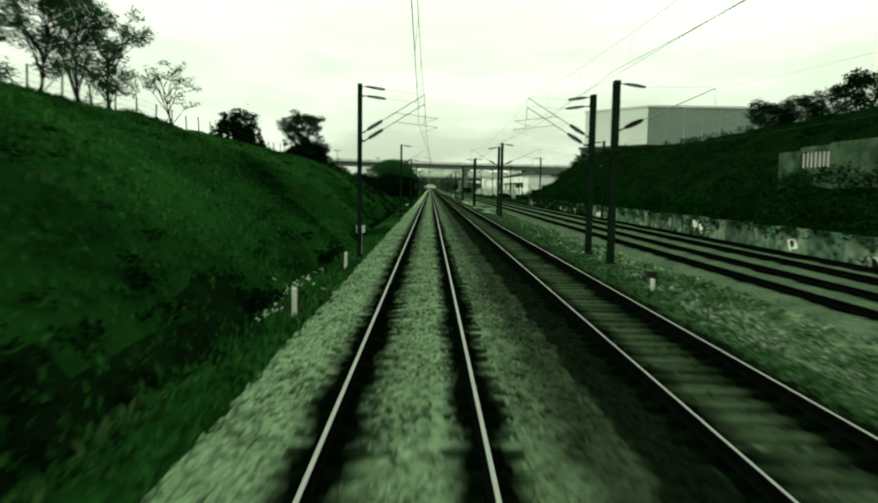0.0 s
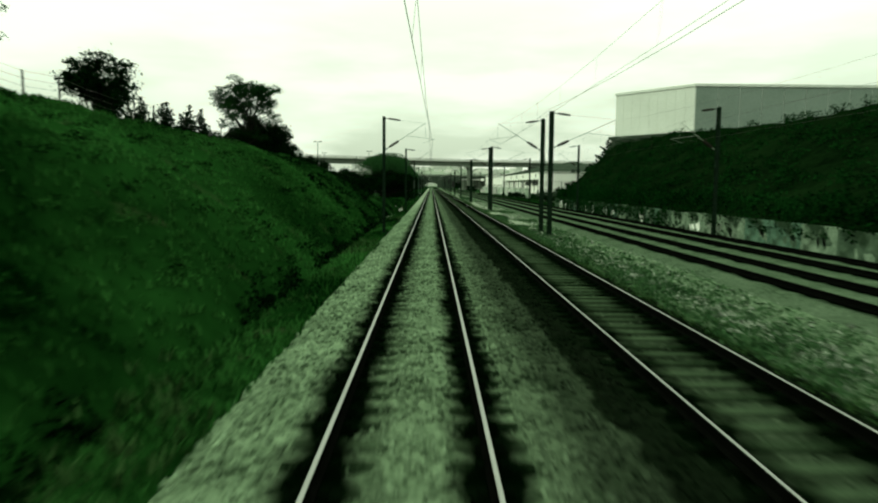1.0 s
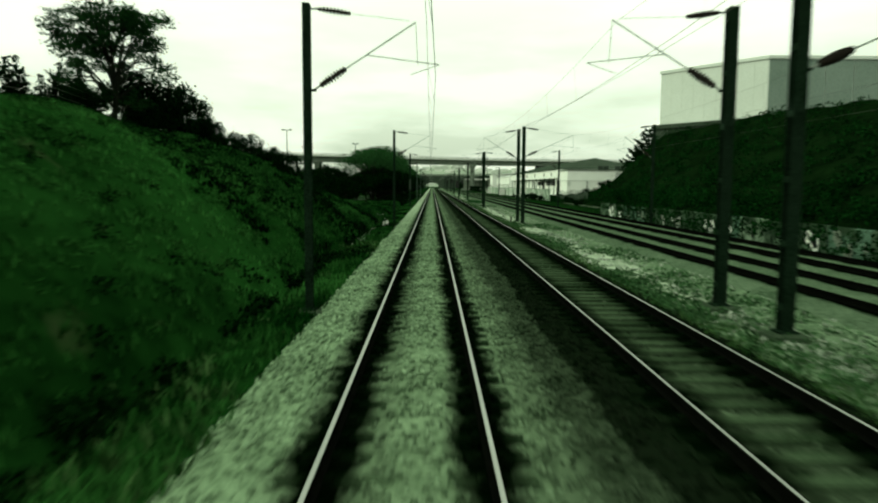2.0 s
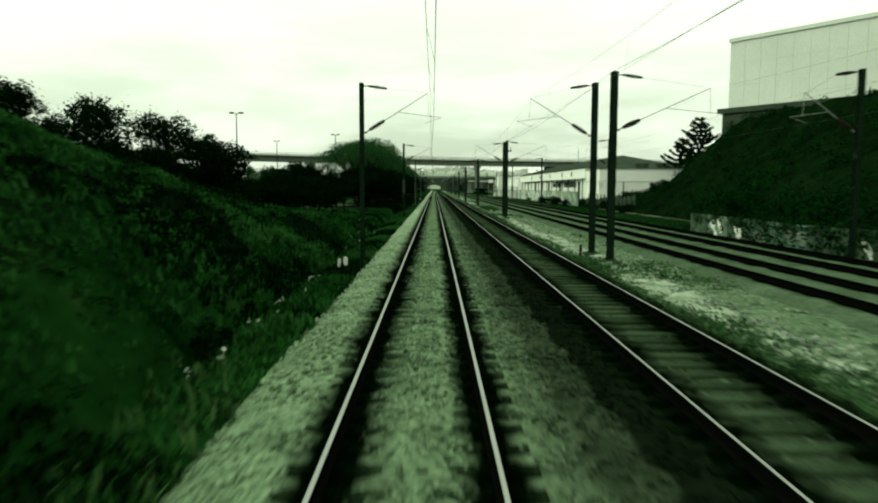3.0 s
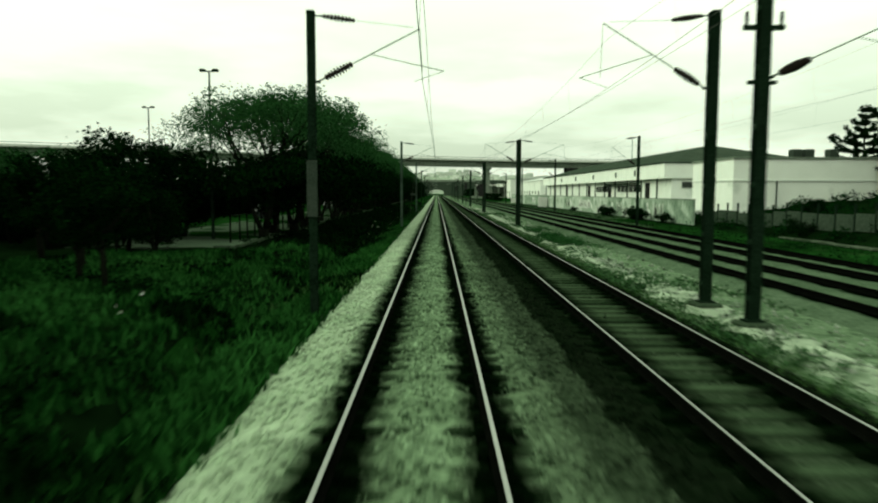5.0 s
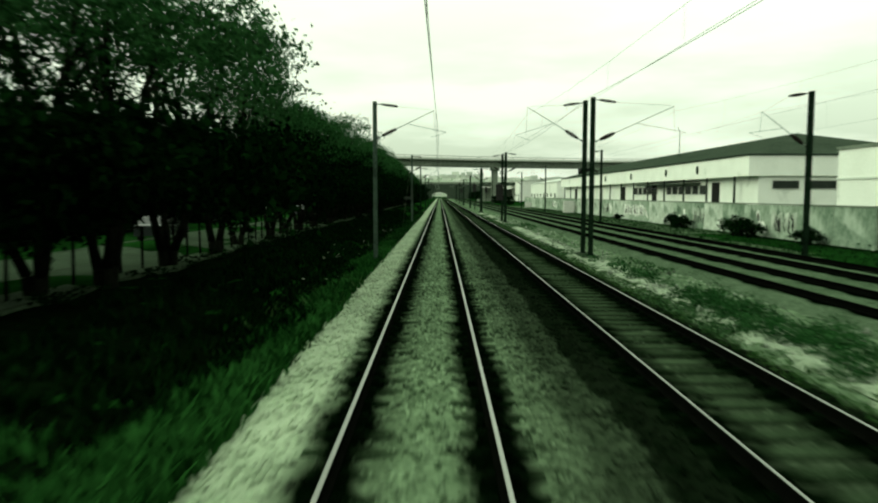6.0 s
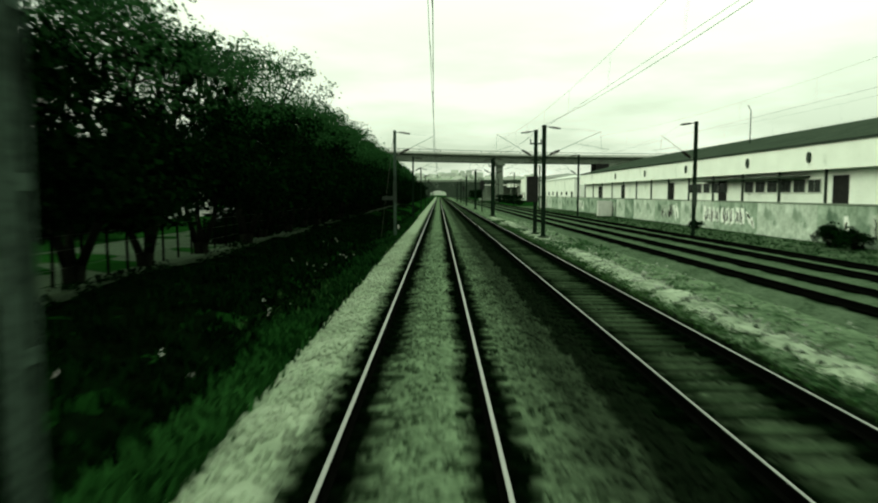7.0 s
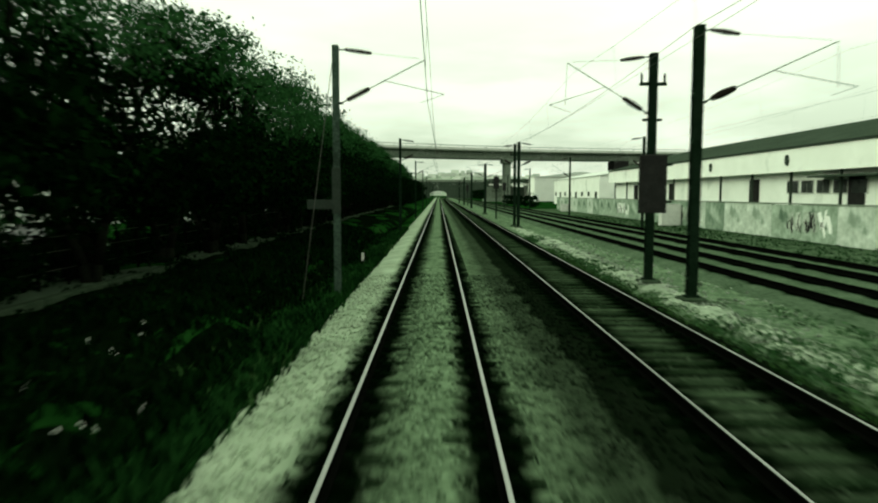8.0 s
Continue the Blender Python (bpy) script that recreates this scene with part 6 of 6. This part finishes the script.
def car(paint, label):
    t = thing("parked_car", label, "car", group="parked cars")
    side = [(-2.05, 0.30), (2.05, 0.30), (2.08, 0.62), (1.95, 0.80), (1.05, 0.92), (0.45, 1.40), (-1.05, 1.44), (-1.75, 0.98), (-2.05, 0.90)]
    s = Shape()
    n = len(side)
    v = []
    for xx, k in ((-0.82, 0.95), (-0.78, 1.0), (0.78, 1.0), (0.82, 0.95)):
        v += [(xx * (0.80 if z > 1.2 else 1.0), y, 0.3 + (z - 0.3) * k) for y, z in side]
    f = [(r * n + i, r * n + (i + 1) % n, (r + 1) * n + (i + 1) % n, (r + 1) * n + i) for r in range(3) for i in range(n)]
    f += [tuple(range(n)), tuple(range(3 * n, 4 * n))]
    part("body", s.add(v, f), paint, t)
    for sx in (-1, 1):
        part("side_window", Shape().prism([(-1.35, 0.98), (0.75, 0.98), (0.35, 1.32), (-0.95, 1.34)], "x", sx * 0.80, sx * 0.83), DARKGLASS, t)
    part("windscreen", Shape().add([(-0.6, 1.02, 0.97), (0.6, 1.02, 0.97), (0.52, 0.52, 1.36), (-0.52, 0.52, 1.36), (-0.6, 1.05, 0.985), (0.6, 1.05, 0.985), (0.52, 0.55, 1.375), (-0.52, 0.55, 1.375)],
                                   [(0, 1, 2, 3), (7, 6, 5, 4), (0, 4, 5, 1), (1, 5, 6, 2), (2, 6, 7, 3), (3, 7, 4, 0)]), DARKGLASS, t)
    for sx in (-1, 1):
        for yy in (-1.3, 1.3):
            w = part("wheel", Shape().tube((sx * 0.66, yy, 0.31), (sx * 0.84, yy, 0.31), 0.31, n=16), BLACKBOX, t)
            part("rim", Shape().tube((sx * 0.84, yy, 0.31), (sx * 0.85, yy, 0.31), 0.19, n=12), STEEL, w)
        part("headlight", Shape().box(sx * 0.6 - 0.14, sx * 0.6 + 0.14, 2.03, 2.09, 0.62, 0.76), WHITE, t)
        part("tail_light", Shape().box(sx * 0.64 - 0.1, sx * 0.64 + 0.1, -2.08, -2.03, 0.72, 0.88), RUST, t)
    return t


paints = [mat("car_paint_" + k, c, tuple(min(1, v * 1.15) for v in c), 0.5, 0.25, bump=0, spec=0.6) for k, c in (("pale", (0.10, 0.115, 0.10)), ("silver", (0.06, 0.07, 0.065)), ("dark", (0.02, 0.024, 0.024)))]
cars = [car(p, l) for p, l in zip(paints, ("pale grey parked hatchback on the street", "silver parked hatchback on the street", "dark parked hatchback on the street"))]
ys = [[252], [268], [192, 232]]
for c, yy in zip(cars, ys):
    place(c, [(-16.2, y, 0.03, 180 * (i % 2), 1) for i, y in enumerate(yy)])



# ---- sleepers and loose ballast, last ----
def rubble():
    """Pale broken stone and spoil heaped along the median's edge."""
    gg = np.random.default_rng(140)
    octa = np.array([(1, 0, 0), (-1, 0, 0), (0, 1, 0), (0, -1, 0), (0, 0, 1), (0, 0, -1)], float)
    tri = np.array([(0, 2, 4), (2, 1, 4), (1, 3, 4), (3, 0, 4), (2, 0, 5), (1, 2, 5), (3, 1, 5), (0, 3, 5)])
    n = 30000
    x = np.where(gg.random(n) < 0.75, gg.normal(7.0, 0.3, n), gg.uniform(6.2, 9.3, n))
    y = gg.uniform(6, 250, n)
    z = np.interp(x, [p[0] for p in MEDIAN], [p[1] for p in MEDIAN])
    size = gg.uniform(0.015, 0.05, n) * (1 + 1.2 * (gg.random(n) < 0.03))
    v = octa[None] * gg.uniform(0.6, 1.35, (n, 6, 1)) * size[:, None, None]
    v = v + np.stack([x, y, z + size * 0.3], -1)[:, None, :]
    f = (tri[None] + (np.arange(n) * 6)[:, None, None]).reshape(-1, 3)
    m = mat("rubble_stone", (0.04, 0.055, 0.035), (0.27, 0.30, 0.245), 1.2, 1.0, bump=0.3, fine=30.0, island=0.5)
    tagged(new("rubble", array_mesh("rubble", v.reshape(-1, 3), f, m)), "pale broken stones scattered on the median", "rubble", kind="stuff")


rubble()


def sleepers():
    one = Shape()
    one.prism([(-0.15, -0.36), (0.15, -0.36), (0.12, -0.185), (-0.12, -0.185)], "x", -1.3, 1.3)
    # rail pads and clips
    for s in (-1, 1):
        for o in (-0.12, 0.12):
            one.box(s * HALF + o - 0.05, s * HALF + o + 0.05, -0.07, 0.07, -0.185, -0.14, 0.015)
    plain = Shape().prism([(-0.15, -0.36), (0.15, -0.36), (0.12, -0.19), (-0.12, -0.19)], "x", -1.3, 1.3)
    shared = one.mesh("sleeper", SLEEPER)
    r = random.Random(9)
    for tx, y0, y1, near in ((T1, -10, 300, (2, 182)), (T2, -10, 300, (6, 186)), (T3, -10, 300, None), (T4, -10, 300, None)):
        t = thing("sleeper_row", "row of pale concrete sleepers half sunk in ballast", "sleepers", (tx, 0, 0), group="sleepers", kind="structure")
        rest = Shape()
        k = 0
        y = y0
        while y < y1:
            z = r.uniform(-0.012, 0.012) + (0.0 if tx == T1 else 0.004 if tx == T2 else SIDE_Z - 0.07)
            if near and near[0] <= y < near[1] and k < 299:
                p = part("sleeper", shared, None, t)
                p.matrix_basis = pose(r.uniform(-0.02, 0.02), y, z, 0, 0, r.uniform(-0.5, 0.5))
                k += 1
            else:
                src = one if near else plain
                rest.add([(p[0], p[1] + y, p[2] + z) for p in src.v], src.f)
            y += 0.602
        p = part("sleepers_joined", rest, SLEEPER2, t)
        tagged(p, kind="stuff")


sleepers()


def stones():
    """Loose angular ballast on the near double track."""
    gg = np.random.default_rng(130)
    octa = np.array([(1, 0, 0), (-1, 0, 0), (0, 1, 0), (0, -1, 0), (0, 0, 1), (0, 0, -1)], float)
    tri = np.array([(0, 2, 4), (2, 1, 4), (1, 3, 4), (3, 0, 4), (2, 0, 5), (1, 2, 5), (3, 1, 5), (0, 3, 5)])
    n = 165000
    x = gg.uniform(-2.5, 6.0, n)
    y = 2 + 226 * gg.random(n)
    z = np.interp(x, [p[0] for p in BED], [p[1] for p in BED])
    ok = np.ones(n, bool)
    for tx in (T1, T2):
        for s in (-1, 1):
            ok &= np.abs(x - tx - s * HALF) > 0.11
    # the sleepers lie bare beside the rails, and most of all on the second track
    bare = ((np.abs(np.abs(x) - 0.8) < 0.5) & (gg.random(n) < 0.6)) | ((np.abs(x - T2) < 1.35) & (gg.random(n) < 0.85))
    ok &= ~bare
    x, y, z = x[ok], y[ok], z[ok]
    n = len(x)
    size = gg.uniform(0.020, 0.062, n)
    v = octa[None] * (gg.uniform(0.6, 1.3, (n, 6, 1))) * size[:, None, None]
    a = gg.uniform(0, 2 * np.pi, n)
    c, s = np.cos(a), np.sin(a)
    tilt = gg.uniform(-0.5, 0.5, n)
    vz = v[:, :, 2] + v[:, :, 0] * tilt[:, None]
    vx = v[:, :, 0] * c[:, None] - v[:, :, 1] * s[:, None]
    vy = v[:, :, 0] * s[:, None] + v[:, :, 1] * c[:, None]
    v = np.stack([vx + x[:, None], vy + y[:, None], vz + (z + size * 0.35)[:, None]], -1)
    f = (tri[None] + (np.arange(n) * 6)[:, None, None]).reshape(-1, 3)
    tagged(new("loose_ballast", array_mesh("loose_ballast", v.reshape(-1, 3), f, STONE)), "pale angular crushed stones lying between the sleepers", "ballast", kind="stuff")


stones()
